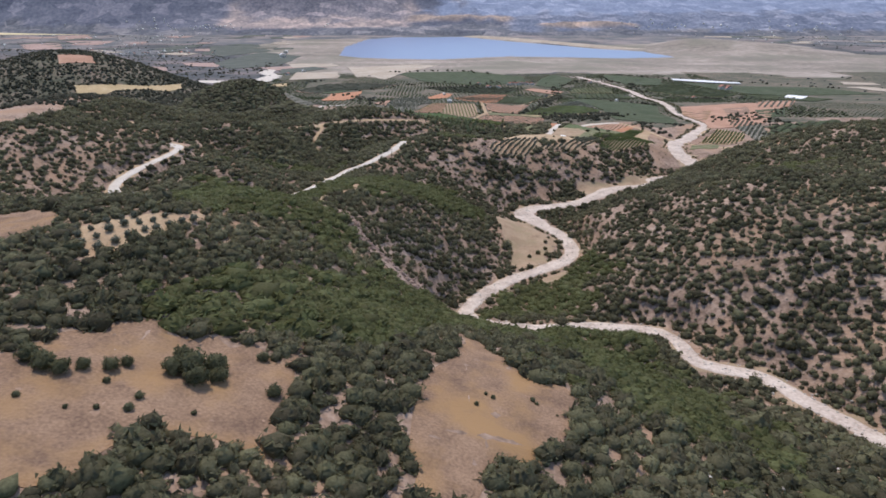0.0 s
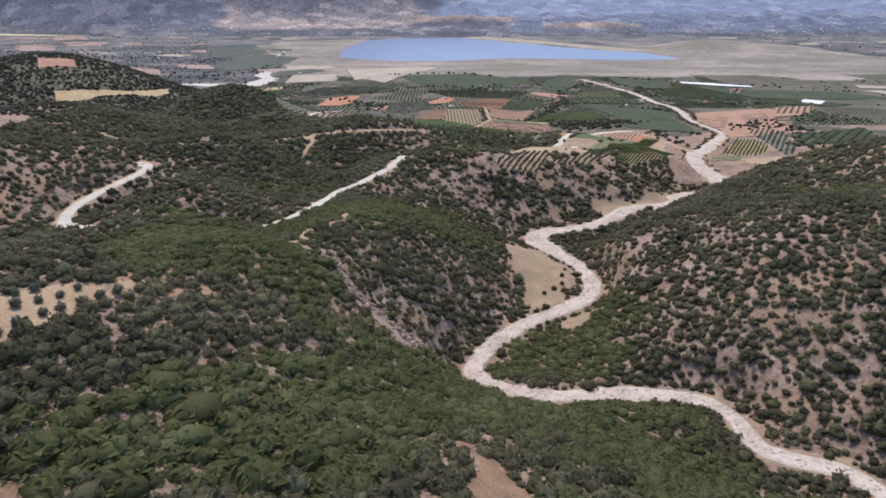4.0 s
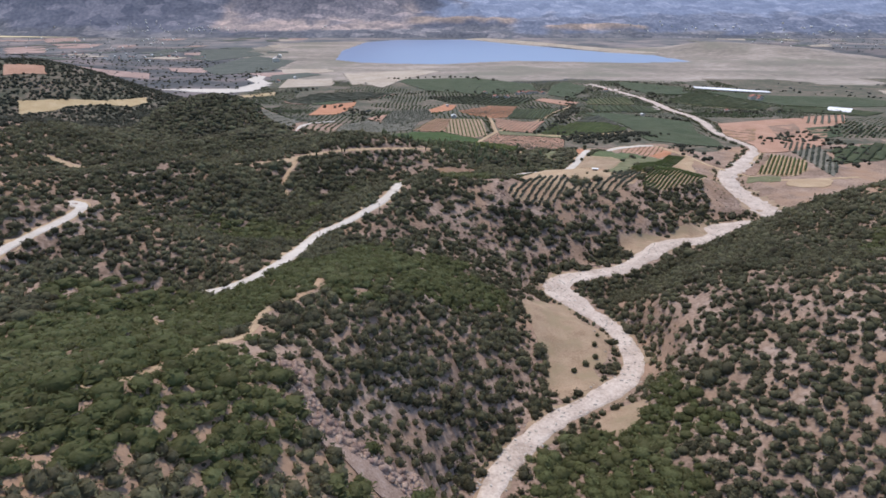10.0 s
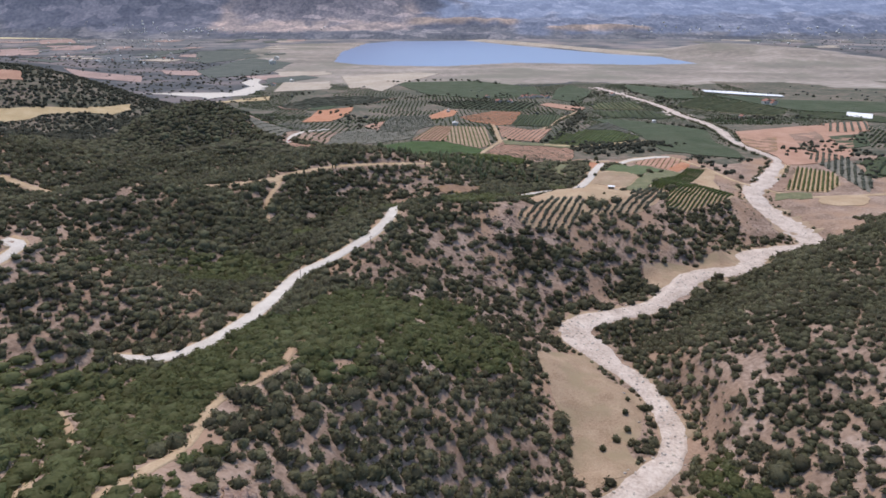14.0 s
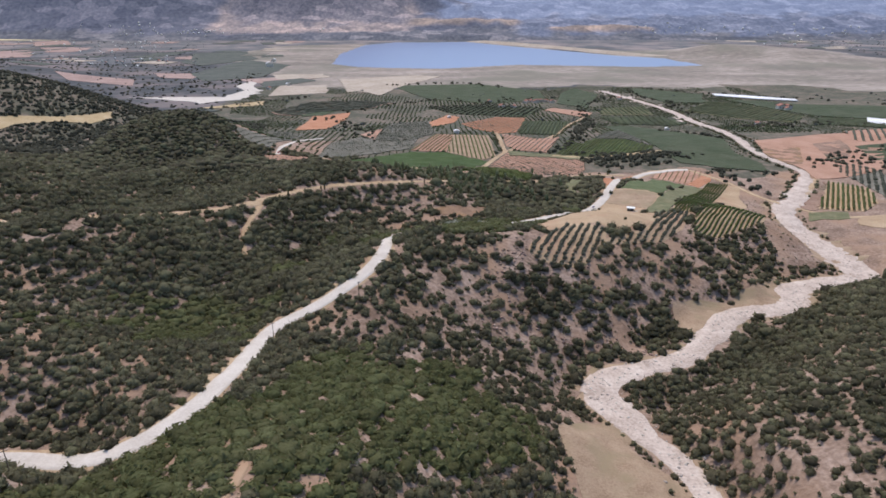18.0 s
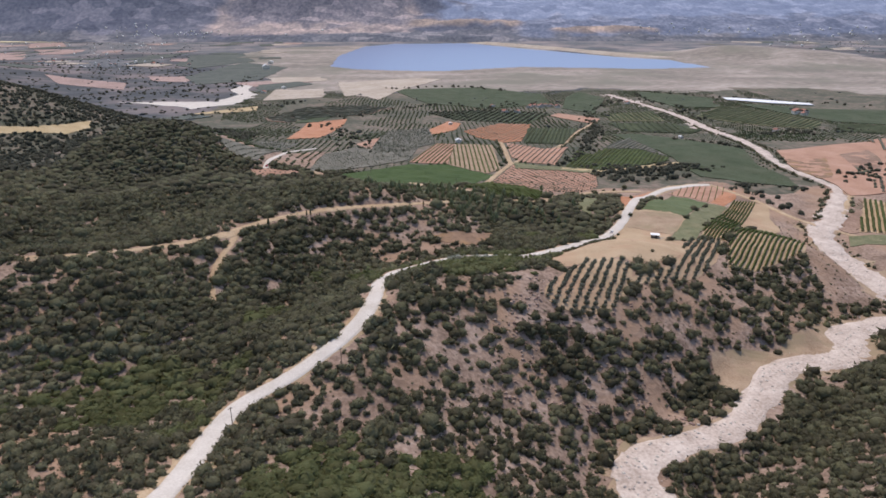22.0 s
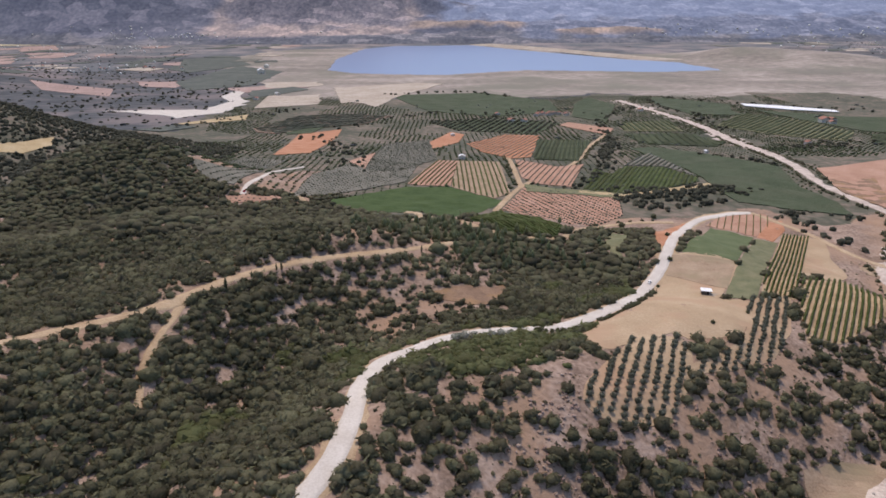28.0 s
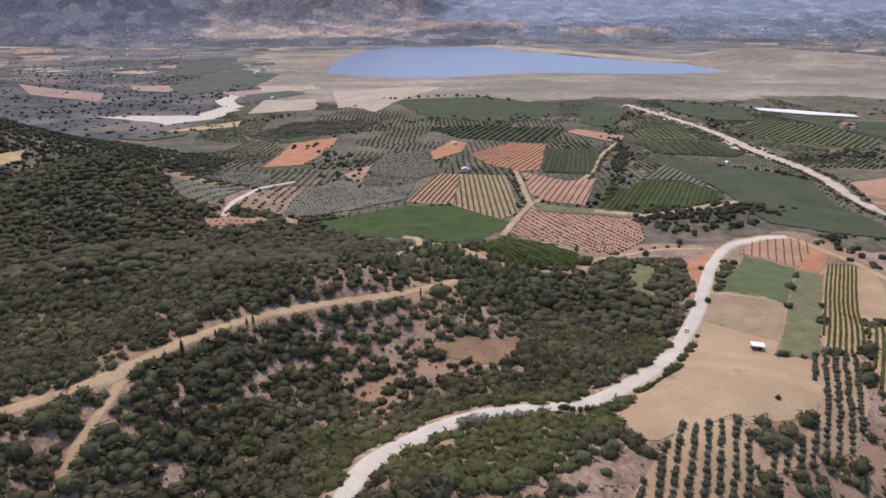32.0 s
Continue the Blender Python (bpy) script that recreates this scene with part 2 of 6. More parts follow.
BIG_HILLS = [(-383, 284, 112, 91), (-359, 562, 111, 60), (-90, 355, 22, -15), (-140, 292, 28, -9), (-74, 318, 14, -4), (-119, 388, 10, 11), (-138, 385, 14, 12), (-162, 382, 14, 10), (-84, 390, 12, -4), (88, 254, 11, 10), (64, 262, 10, 6), (4, 618, 13, -1.6), (7, 656, 13, 2.4), (27, 662, 14, 3.2), (-395, 763, 105, 50), (-275, 985, 60, 48), (-615, 1139, 141, 88), (380, 600, 60, 16),
             (372, 457, 101, 76), (299, 254, 101, 36), (-254, 72, 113, 67), (-1500, 2300, 260, 45), (1150, 3050, 130, 34), (1420, 2950, 170, 30), (760, 3650, 150, 18)]
# knolls, spurs and gullies on top of the broad hills: x, y, height
SOUTH_KNOLLS = [(-50, 110, 2), (-125, 160, -3), (-75, 160, 2), (25, 160, 6), (75, 160, 3), (-150, 210, -5), (-100, 210, 4), (-50, 210, 2), (0, 210, -6),
                (50, 210, 5), (100, 210, 2)]
SCARP_KNOLLS = [(175, 260, 2), (125, 260, -5), (75, 260, -5), (-25, 260, -10), (-75, 260, 6), (-125, 260, -8), (-150, 310, -3), (-100, 310, -6), (-50, 310, 6),
                (0, 310, -2), (50, 310, 5), (100, 310, -2), (150, 310, 7), (200, 310, -2)]
TRAIL_KNOLLS = [(225, 360, -4), (175, 360, 9), (75, 360, 6), (-25, 360, 1), (-75, 360, -8), (-125, 360, 8), (25, 360, -7), (150, 410, 1), (100, 410, 6),
                (50, 410, -11), (-50, 410, -5), (0, 410, 15), (-150, 410, 6), (-200, 410, -18), (-250, 410, 21), (-100, 410, 3)]
ROAD_KNOLLS = [(25, 460, 12), (175, 460, -7), (125, 460, 7), (75, 460, 8), (-25, 460, -2), (-125, 460, 17), (-175, 460, -6), (-275, 460, 10), (225, 460, -18),
               (-75, 460, -4), (150, 510, 5), (250, 510, -6), (50, 510, 2), (100, 510, -10), (-100, 510, -9), (-150, 510, -17), (-200, 510, 4), (-250, 510, 8)]
BLUFF_KNOLLS = [(225, 560, -3), (125, 560, -10), (75, 560, 6), (25, 560, -11), (175, 560, -11), (-75, 560, 16), (-125, 560, 9), (-175, 560, 5), (-225, 560, 5),
                (-25, 560, -9), (200, 610, 12), (150, 610, 1), (100, 610, 4), (50, 610, 1), (-50, 610, -5), (-100, 610, -8), (-150, 610, -6), (-200, 610, 7),
                (0, 610, 12)]
WOOD_KNOLLS = [(225, 660, -8), (175, 660, 9), (125, 660, 10), (25, 660, -12), (75, 660, -9), (-75, 660, -5), (-125, 660, 10), (-175, 660, -13), (250, 710, 1),
               (200, 710, -5), (150, 710, -5), (100, 710, -3), (50, 710, 3), (-50, 710, -8), (-100, 710, 9), (-150, 710, -8), (-200, 710, -3)]
NORTH_KNOLLS = [(175, 760, 4), (225, 760, -1), (125, 760, -6), (75, 760, -7), (-125, 760, -5), (-25, 760, 12), (-75, 760, 14), (-175, 760, 3), (25, 760, 7),
                (-200, 810, 16), (-150, 810, 10), (-100, 810, -5), (50, 810, 4), (150, 810, 12), (200, 810, 3), (25, 860, 6), (75, 860, 5)]
KNOLL_R = 36.0
FLOOR_Y = [0, 300, 420, 950, 1140, 1372, 1633, 1782, 2500]
FLOOR_Z = [-20, -35, -50, -52, -56, -80, -89, -96, -110]

CREEK = [(390, -60, -18.5, 4), (310, 20, -21, 4), (235, 90, -24, 4), (182, 150, -26.5, 4), (150.3, 203.9, -28.3, 4), (139.5, 230.6, -29.7, 4), (127, 241, -30.4, 4.2), (115.4, 242.9, -30.5, 4.2),
         (114.2, 254.4, -31.3, 4), (114.1, 267.2, -32.3, 4), (111.5, 280.6, -34.3, 4.2), (96.4, 290.8, -36.6, 4.8), (79.8, 292, -37, 5), (68.7, 290.6, -36.6, 5), (55, 286.7, -35.5, 5),
         (44.1, 289.9, -36.4, 4.6), (32.3, 296.4, -38.2, 4.4), (22.6, 309.2, -41.4, 4.2), (14.7, 318.9, -43.6, 4.2), (17.9, 330.9, -45.7, 4.3), (25.1, 345.7, -46.3, 4.5),
         (35.3, 361, -46.7, 4.8), (51.1, 375.9, -47, 5), (69.4, 389.7, -47.3, 5), (84.2, 401.5, -47.5, 5.4), (93.4, 413.8, -47.8, 5.6), (96.6, 430.6, -48.1, 5.2), (95.6, 452.6, -48.6, 5.2),
         (88, 474.4, -49.1, 6), (80.1, 492.9, -49.6, 7.5), (72.6, 511, -50, 9), (79.6, 526.7, -50.4, 8)]
CREEK_LOW = [(72.6, 511, -50, 9), (79.6, 526.7, -50.4, 8), (108.9, 538.3, -50.7, 6.2), (134.7, 554.3, -51.1, 6.5), (155.5, 582.1, -51.9, 8), (177, 598.7, -52.5, 7), (198.2, 601, -52.5, 8),
             (212.8, 608.8, -52.8, 10), (222.1, 630.1, -53.4, 9), (244.6, 641.8, -53.8, 7.5), (278.3, 649.2, -54, 12), (282, 684.7, -54, 14), (281, 716.2, -54, 12), (284.8, 761.9, -54, 9),
             (306, 815, -54, 8)]
CHANNEL = [(285, 762), (290, 784), (315, 813), (348, 861), (376, 909), (376, 949), (374, 1023), (392, 1108), (412, 1283), (433, 1458), (421, 1690), (395, 1880)]
ROAD = [(-190, 372), (-172, 392), (-150, 410), (-124, 419), (-109, 414), (-94, 415), (-85, 422), (-79, 432), (-73, 453), (-70, 504), (-54, 518), (-38, 536), (-31, 551), (-28, 571),
        (-28, 597), (-25, 621), (-16, 634), (-6, 643), (4, 650), (12, 654), (18, 656), (29, 658), (40, 660), (53, 664), (73, 680), (95, 705), (122, 751), (135, 770), (150, 801), (200, 895),
        (232, 918), (250, 926), (262, 926)]
FORD_LANE = [(262, 926), (281, 871), (289, 827), (305, 797), (337, 769), (420, 775)]
WEST_ROAD = [(-160, 352), (-181, 366), (-202, 399), (-203, 418), (-199, 437), (-193, 457), (-188, 473), (-187, 484), (-193, 486), (-198, 483)]
TRACK = [(-300, 640), (-253, 622), (-215, 603), (-187, 587), (-170, 594), (-157, 612), (-148, 628), (-134, 643), (-118, 662), (-106, 684), (-95, 702), (-72, 724), (-44, 741),
         (-21, 755), (-7, 771), (8, 790)]
SIDE_TRACK = [(-114, 662), (-113, 652), (-115, 641), (-116, 630), (-115, 621), (-113, 615), (-108, 600)]
TRAIL = [(-92, 262), (-78, 271), (-74, 277), (-70, 293), (-68, 314), (-62, 328), (-62, 339), (-64, 354), (-63, 364), (-59, 371), (-52, 377), (-49, 386), (-49, 396)]
SPUR_TRAIL = [(-85, 308), (-87, 317), (-87, 328), (-94, 343), (-103, 353)]
FARM_TRACK = [(-20, 916), (-15, 900), (8, 877), (30, 836), (55, 828), (83, 831), (102, 858), (127, 877), (157, 895), (186, 896)]
ORCHARD_TRACK = [(46, 930), (79, 1018), (124, 1081), (162, 1152), (208, 1293), (266, 1432)]
SPUR_TRACK = [(79, 1018), (81, 1123), (82, 1194)]
BEND_TRACK = [(-34, 839), (-26, 862), (-16, 892), (-19, 918), (-29, 922)]
WEST_TRACK = [(-173, 955), (-176, 984), (-174, 1023), (-172, 1073), (-150, 1110)]
WEST_SPUR = [(-146, 988), (-131, 982), (-121, 960)]
FORD_TRACK = [(313, 802), (366, 874), (419, 952), (485, 1079)]
SHELF_TRACK = [(-330, 1040), (-270, 1065), (-245, 1090), (-262, 1130)]

xs = np.concatenate([-np.geomspace(340, 3400, 75)[::-1], np.arange(-336, 366, 3.25), np.geomspace(370, 3400, 75)])
ys = np.concatenate([np.arange(-160, 40, 8.0), np.arange(40, 1000, 3.25), np.geomspace(1004, 3980, 190)])
LAKE = [(-374, 2680), (-277, 2587), (-147, 2541), (20, 2519), (172, 2600), (285, 2650), (496, 2616), (700, 2572), (930, 2620), (885, 2905), (721, 3023),
        (518, 3326), (375, 3522), (159, 3860), (-31, 3833), (-219, 3829), (-357, 3639), (-407, 3104)]


def smooth_line(pts, step):
    """A rounded line through the given corners, with points about step metres apart."""
    p = np.array(pts, float)
    out = []
    for i in range(len(p) - 1):
        a, b, c, d = p[max(i - 1, 0)], p[i], p[i + 1], p[min(i + 2, len(p) - 1)]
        k = max(2, int(np.linalg.norm((c - b)[:2]) / step))
        for t in np.arange(k) / k:
            out.append(0.5 * (2 * b + (c - a) * t + (2 * a - 5 * b + 4 * c - d) * t * t + (3 * b - a - 3 * c + d) * t ** 3))
    return np.array(out + [p[-1]])


def off_line(x, y, line):
    """Distance of places from a line, and how far along it the nearest point lies."""
    best, along = np.full(x.shape, 1e9), np.zeros(x.shape)
    for i in range(len(line) - 1):
        a, d = line[i, :2], line[i + 1, :2] - line[i, :2]
        t = np.clip(((x - a[0]) * d[0] + (y - a[1]) * d[1]) / max(d @ d, 1e-9), 0, 1)
        r = np.hypot(x - a[0] - t * d[0], y - a[1] - t * d[1])
        near = r < best
        best[near], along[near] = r[near], (i + t)[near]
    return best, along


def inside(x, y, poly):
    x, y = np.asarray(x, float), np.asarray(y, float)
    odd = np.zeros(x.shape, bool)
    for (ax, ay), (bx, by) in zip(poly, poly[1:] + poly[:1]):
        if ay != by:
            odd ^= ((ay > y) != (by > y)) & (x < (bx - ax) * (y - ay) / (by - ay) + ax)
    return odd


def step_up(a, b, v):
    t = np.clip((v - a) / (b - a), 0, 1)
    return t * t * (3 - 2 * t)


WAVES = np.random.RandomState(3).rand(40, 4)


def rough(x, y, size, k=0):
    """A smooth, irregular pattern between about -1 and 1 with features of the given size."""
    out = 0
    for a, b, c, d in WAVES[k:k + 9]:
        turn, f = a * 6.28, (0.6 + 0.9 * b) * 6.28 / size
        out = out + np.sin((x * math.cos(turn) + y * math.sin(turn)) * f + c * 6.28 + 1.3 * np.sin((y * math.cos(turn) - x * math.sin(turn)) * f * 0.7 + d * 6.28))
    return out / 4.5


def raw_height(x, y):
    z = sum(np.interp(y + d, FLOOR_Y, FLOOR_Z) for d in (-80, -40, 0, 40, 80)) / 5
    for a, b, r, h in NEAR_HILLS + MID_HILLS + FAR_HILLS + BIG_HILLS:
        z = z + h * np.exp(-((x - a) ** 2 + (y - b) ** 2) / (2 * r * r))
    for a, b, h in SOUTH_KNOLLS + SCARP_KNOLLS + TRAIL_KNOLLS + ROAD_KNOLLS + BLUFF_KNOLLS + WOOD_KNOLLS + NORTH_KNOLLS:
        z = z + h * np.exp(-((x - a) ** 2 + (y - b) ** 2) / (2 * KNOLL_R ** 2))
    return z + 0.7 * rough(x, y, 33) * step_up(1200, 900, y) + 0.3 * rough(x, y, 12, 9) * step_up(1200, 900, y)


def graded(line, step=4.0, ease=9):
    """A line with its own even height, cut into the hillside."""
    p = smooth_line(line, min(step, 2.5))
    if p.shape[1] == 2:
        z = raw_height(p[:, 0], p[:, 1])
        z = np.convolve(np.pad(z, ease, "edge"), np.ones(2 * ease + 1) / (2 * ease + 1), "valid")
        p = np.column_stack([p, z])
    return p


GRADED = {}
gx, gy = np.meshgrid(xs, ys)
gz = raw_height(gx, gy)


def bench(name, line, half, bank):
    p = GRADED[name] = graded(line)
    lo, hi = p[:, :2].min(0) - half - bank - 2, p[:, :2].max(0) + half + bank + 2
    i = np.where((ys > lo[1]) & (ys < hi[1]))[0]
    j = np.where((xs > lo[0]) & (xs < hi[0]))[0]
    blk = np.ix_(i, j)
    r, s = off_line(gx[blk], gy[blk], p)
    w = 1 - step_up(half, half + bank, r)
    gz[blk] = gz[blk] * (1 - w) + np.interp(s, np.arange(len(p)), p[:, 2]) * w


bench("creek", CREEK, 7.0, 16)
bench("creek_low", CREEK_LOW, 9.0, 18)
bench("channel", CHANNEL, 6, 14)
bench("road", ROAD, 4.2, 7)
bench("west_road", WEST_ROAD, 4.0, 7)
for nm, ln in (("track", TRACK), ("side_track", SIDE_TRACK), ("trail", TRAIL), ("spur_trail", SPUR_TRAIL), ("farm_track", FARM_TRACK), ("orchard_track", ORCHARD_TRACK),
               ("spur_track", SPUR_TRACK), ("bend_track", BEND_TRACK), ("west_track", WEST_TRACK), ("west_spur", WEST_SPUR), ("shelf_track", SHELF_TRACK), ("ford_track", FORD_TRACK), ("ford_lane", FORD_LANE)):
    bench(nm, ln, 2.2, 5)
shore = off_line(gx, gy, np.array(LAKE + LAKE[:1], float))[0]
wet = inside(gx, gy, LAKE)
gz = np.where(gy > 2300, np.where(wet, -110.2 - np.minimum(shore * 0.03, 5), np.maximum(gz, -110.2 + np.minimum(shore * 0.012, 3))), gz)


def ground_z(x, y):
    """The height of the ground sheet."""
    x, y = np.asarray(x, float), np.asarray(y, float)
    j = np.clip(np.searchsorted(xs, x) - 1, 0, len(xs) - 2)
    i = np.clip(np.searchsorted(ys, y) - 1, 0, len(ys) - 2)
    u, v = (x - xs[j]) / (xs[j + 1] - xs[j]), (y - ys[i]) / (ys[i + 1] - ys[i])
    a, b, c, d = gz[i, j], gz[i, j + 1], gz[i + 1, j], gz[i + 1, j + 1]
    return np.where(u + v < 1, a + (b - a) * u + (c - a) * v, d + (c - d) * (1 - u) + (b - d) * (1 - v))


def mesh_of(name, verts, faces, material, smooth=False):
    """A mesh from vertex and face arrays, all faces with as many corners."""
    verts, faces = np.asarray(verts, np.float32), np.asarray(faces, np.int32)
    me = bpy.data.meshes.new(name)
    k = faces.shape[1]
    me.vertices.add(len(verts))
    me.vertices.foreach_set("co", verts.ravel())
    me.loops.add(faces.size)
    me.loops.foreach_set("vertex_index", faces.ravel())
    me.polygons.add(len(faces))
    me.polygons.foreach_set("loop_start", np.arange(0, faces.size, k, dtype=np.int32))
    if smooth:
        me.polygons.foreach_set("use_smooth", np.ones(len(faces), bool))
    for m in material if isinstance(material, (list, tuple)) else [material]:
        me.materials.append(m)
    me.update(calc_edges=True)
    me.validate()
    return me


def part(name, bm, material, parent=None, label=""):
    me = bpy.data.meshes.new(name)
    bm.to_mesh(me)
    bm.free()
    me.materials.append(material)
    ob = new(name, me)
    ob.parent = parent
    return tagged(ob, label)


nx, ny = len(xs), len(ys)
idx = np.arange(nx * ny).reshape(ny, nx)
a, b, c, d = idx[:-1, :-1].ravel(), idx[:-1, 1:].ravel(), idx[1:, :-1].ravel(), idx[1:, 1:].ravel()
tri = np.stack([np.stack([a, b, c], 1), np.stack([b, d, c], 1)], 1).reshape(-1, 3)
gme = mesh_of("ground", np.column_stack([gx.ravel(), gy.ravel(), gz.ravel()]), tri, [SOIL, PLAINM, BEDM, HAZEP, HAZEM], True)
cx, cy = gx.ravel()[tri].mean(1), gy.ravel()[tri].mean(1)
edge = cy + 70 * rough(cx, cy, 500) + 30 * rough(cx, cy, 130, 9)
basin = 380 * rough(cx, cy, 900, 5) + 120 * rough(cx, cy, 240, 15)
kind = np.where(edge > np.where(cx > -110, 925, np.where(cx > -230, 1100, 820)), 1, 0)
# kinds 3 and 4: far farmland that carries haze in its colour
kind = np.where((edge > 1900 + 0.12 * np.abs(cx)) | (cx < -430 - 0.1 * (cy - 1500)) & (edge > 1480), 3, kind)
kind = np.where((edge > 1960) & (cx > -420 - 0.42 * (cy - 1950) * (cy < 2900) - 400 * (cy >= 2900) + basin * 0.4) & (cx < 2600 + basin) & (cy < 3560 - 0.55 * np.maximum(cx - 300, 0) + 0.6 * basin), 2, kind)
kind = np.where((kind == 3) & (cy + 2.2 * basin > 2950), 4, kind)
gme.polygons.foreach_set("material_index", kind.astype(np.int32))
tagged(new("ground", gme), "rocky pinkish soil of hills and plain", "ground", kind="structure")

lk = np.array(LAKE, float)
bm = bmesh.new()
lake_pts = smooth_line([(x, y) for x, y in LAKE + LAKE[:1]], 40)[:-1]
ctr = lake_pts.mean(0)
bm.faces.new([bm.verts.new((*(ctr + (p - ctr) * 1.05), -110.15)) for p in lake_pts])
tagged(part("water", bm, WATER), "calm blue lake water between dry shores", "lake", kind="structure")


def ribbon(name, key, half, lift, material, label, category, wobble=0.0, skirt=0.5):
    """A band of ground surface along a line, cambered, with sides that go into the soil."""
    p = GRADED[key]
    e = np.pad(p, ((4, 4), (0, 0)), "edge")
    p = np.concatenate([p[:1], sum(e[i:i + len(p)] for i in range(9))[4:-4] / 9, p[-1:]])
    d = np.gradient(p[:, :2], axis=0)
    d /= np.linalg.norm(d, axis=1)[:, None] + 1e-9
    nrm = np.column_stack([-d[:, 1], d[:, 0]])
    half = half(p) if callable(half) else half
    w = half * (1 + wobble * rough(p[:, 0], p[:, 1], 46, 4) + 0.5 * wobble * rough(p[:, 0], p[:, 1], 13, 17))
    w2 = half * (1 + wobble * rough(p[:, 0] + 300, p[:, 1], 38, 6) + 0.5 * wobble * rough(p[:, 0], p[:, 1], 11, 22))
    cols = []
    for s, side, dz in ((1.08, w, -skirt), (1.0, w, 0.0), (0.5, w, 0.05), (0, w, 0.07), (-0.5, w2, 0.05), (-1.0, w2, 0.0), (-1.08, w2, -skirt)):
        q = p[:, :2] + nrm * (s * side)[:, None]
        cols.append(np.column_stack([q, ground_z(q[:, 0], q[:, 1]) + lift + dz]))
    n, k = len(p), len(cols)
    v = np.stack(cols, 1).reshape(-1, 3)
    i = np.arange(n * k).reshape(n, k)
    f = np.stack([i[:-1, :-1].ravel(), i[1:, :-1].ravel(), i[1:, 1:].ravel(), i[:-1, 1:].ravel()], 1)
    return tagged(new(name, mesh_of(name, v, f, material, True)), label, category, kind="structure")


ribbon("creek_bed", "creek", lambda p: p[:, 3], 0.22, CREEKM, "dry creek bed of pale gravel winding through hills", "creek bed", 0.22)
ribbon("creek_bed", "creek_low", lambda p: p[:, 3], 0.22, CREEKM, "wide dry creek bed of pale gravel", "creek bed", 0.22)
ribbon("creek_bed", "channel", lambda p: 5.0 + 4 * step_up(900, 830, p[:, 1]) + 11 * step_up(1100, 1350, p[:, 1]) * (0.8 + 0.5 * rough(p[:, 0], p[:, 1], 45, 9)), 0.35, CREEKM, "pale dry river channel across the farmland", "creek bed", 0.4)
ribbon("creek_bank", "creek_low", lambda p: p[:, 3] + 3.5, 0.1, MEADOW, "sandy tan bank along the creek bed", "bank", 0.55)
ribbon("creek_bank", "creek", lambda p: p[:, 3] + 1.8, 0.1, MEADOW, "sandy tan bank along the creek bed", "bank", 0.6)
ribbon("road_verge", "road", 5.6, 0.12, TRACKM, "tan earth verge of the gravel road", "verge", 0.35)
ribbon("road_verge", "west_road", 5.0, 0.12, TRACKM, "tan earth verge of the gravel road", "verge", 0.35)
ribbon("road", "road", 3.5, 0.27, GRAVEL, "white gravel road along the hillside", "road", 0.1)
ribbon("road", "west_road", 3.3, 0.27, GRAVEL, "white gravel road bending round the hill", "road", 0.1)
ribbon("dirt_track", "track", 2.9, 0.22, TRACKM, "tan dirt track through the scrub", "track", 0.15)
ribbon("dirt_track", "side_track", 1.7, 0.22, TRACKM, "narrow tan side track", "track", 0.2)
ribbon("dirt_track", "trail", 1.5, 0.22, HAYM, "narrow tan trail along the ridge", "trail", 0.3)
ribbon("dirt_track", "spur_trail", 1.2, 0.22, HAYM, "short bare trail on the ridge", "trail", 0.3)
for key in ("farm_track", "orchard_track", "spur_track", "bend_track", "west_track", "west_spur", "shelf_track", "ford_track", "ford_lane"):
    ribbon("dirt_track", key, 2.6, 0.3, TRACKM if key != "west_track" else GRAVEL, "pale farm track between the fields", "track", 0.15)

# ---------------------------------------------------------------- far side of the lake
bx, by = np.meshgrid(np.linspace(-3700, 3700, 330), np.concatenate([np.linspace(3940, 4200, 22), np.linspace(4215, 4790, 48)]))
far_peaks = [(-760, 4560, 330, 160, 230), (-520, 4700, 260, 120, 150), (-1750, 4650, 420, 260, 300), (-2500, 4500, 600, 300, 330), (-1250, 4700, 300, 140, 190), (-3300, 4300, 500, 300, 260),
             (-150, 4560, 300, 60, 45), (200, 4480, 240, 60, 30), (200, 4230, 260, 40, 26), (850, 4120, 260, 32, 22), (1080, 4110, 150, 28, 16), (-420, 4030, 300, 40, 14), (150, 4000, 320, 36, 10)]


def far_z(x, y):
    """The height of the land beyond the lake."""
    z = -109 + (y - 3940) / 850 * 225
    for px_, py_, rx_, ry_, h_ in far_peaks:
        z = z + h_ * np.exp(-((x - px_) / rx_) ** 2 - ((y - py_) / ry_) ** 2)
    return z + 7 * rough(x, y, 190, 3) * step_up(3990, 4200, y) + 14 * rough(x, y * 1.4, 420, 12) * step_up(4050, 4500, y) * (x < 700)


bz = far_z(bx, by)
k, n = bx.shape
i = np.arange(k * n).reshape(k, n)
f = np.stack([i[:-1, :-1].ravel(), i[:-1, 1:].ravel(), i[1:, 1:].ravel(), i[1:, :-1].ravel()], 1)
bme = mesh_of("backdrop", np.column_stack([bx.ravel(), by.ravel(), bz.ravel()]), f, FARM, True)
fx, fy = bx, by
wob = 60 * rough(fx, fy, 260, 5) + 30 * rough(fx, fy, 90, 14)
# zone tones of the far land, each with blue distance haze mixed in
HAZED_LAND = np.array([(0.130, 0.152, 0.212), (0.098, 0.108, 0.146), (0.245, 0.212, 0.215), (0.150, 0.146, 0.174), (0.115, 0.122, 0.148), (0.262, 0.214, 0.194), (0.105, 0.112, 0.134), (0.165, 0.202, 0.292)])
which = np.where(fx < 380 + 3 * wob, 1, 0)
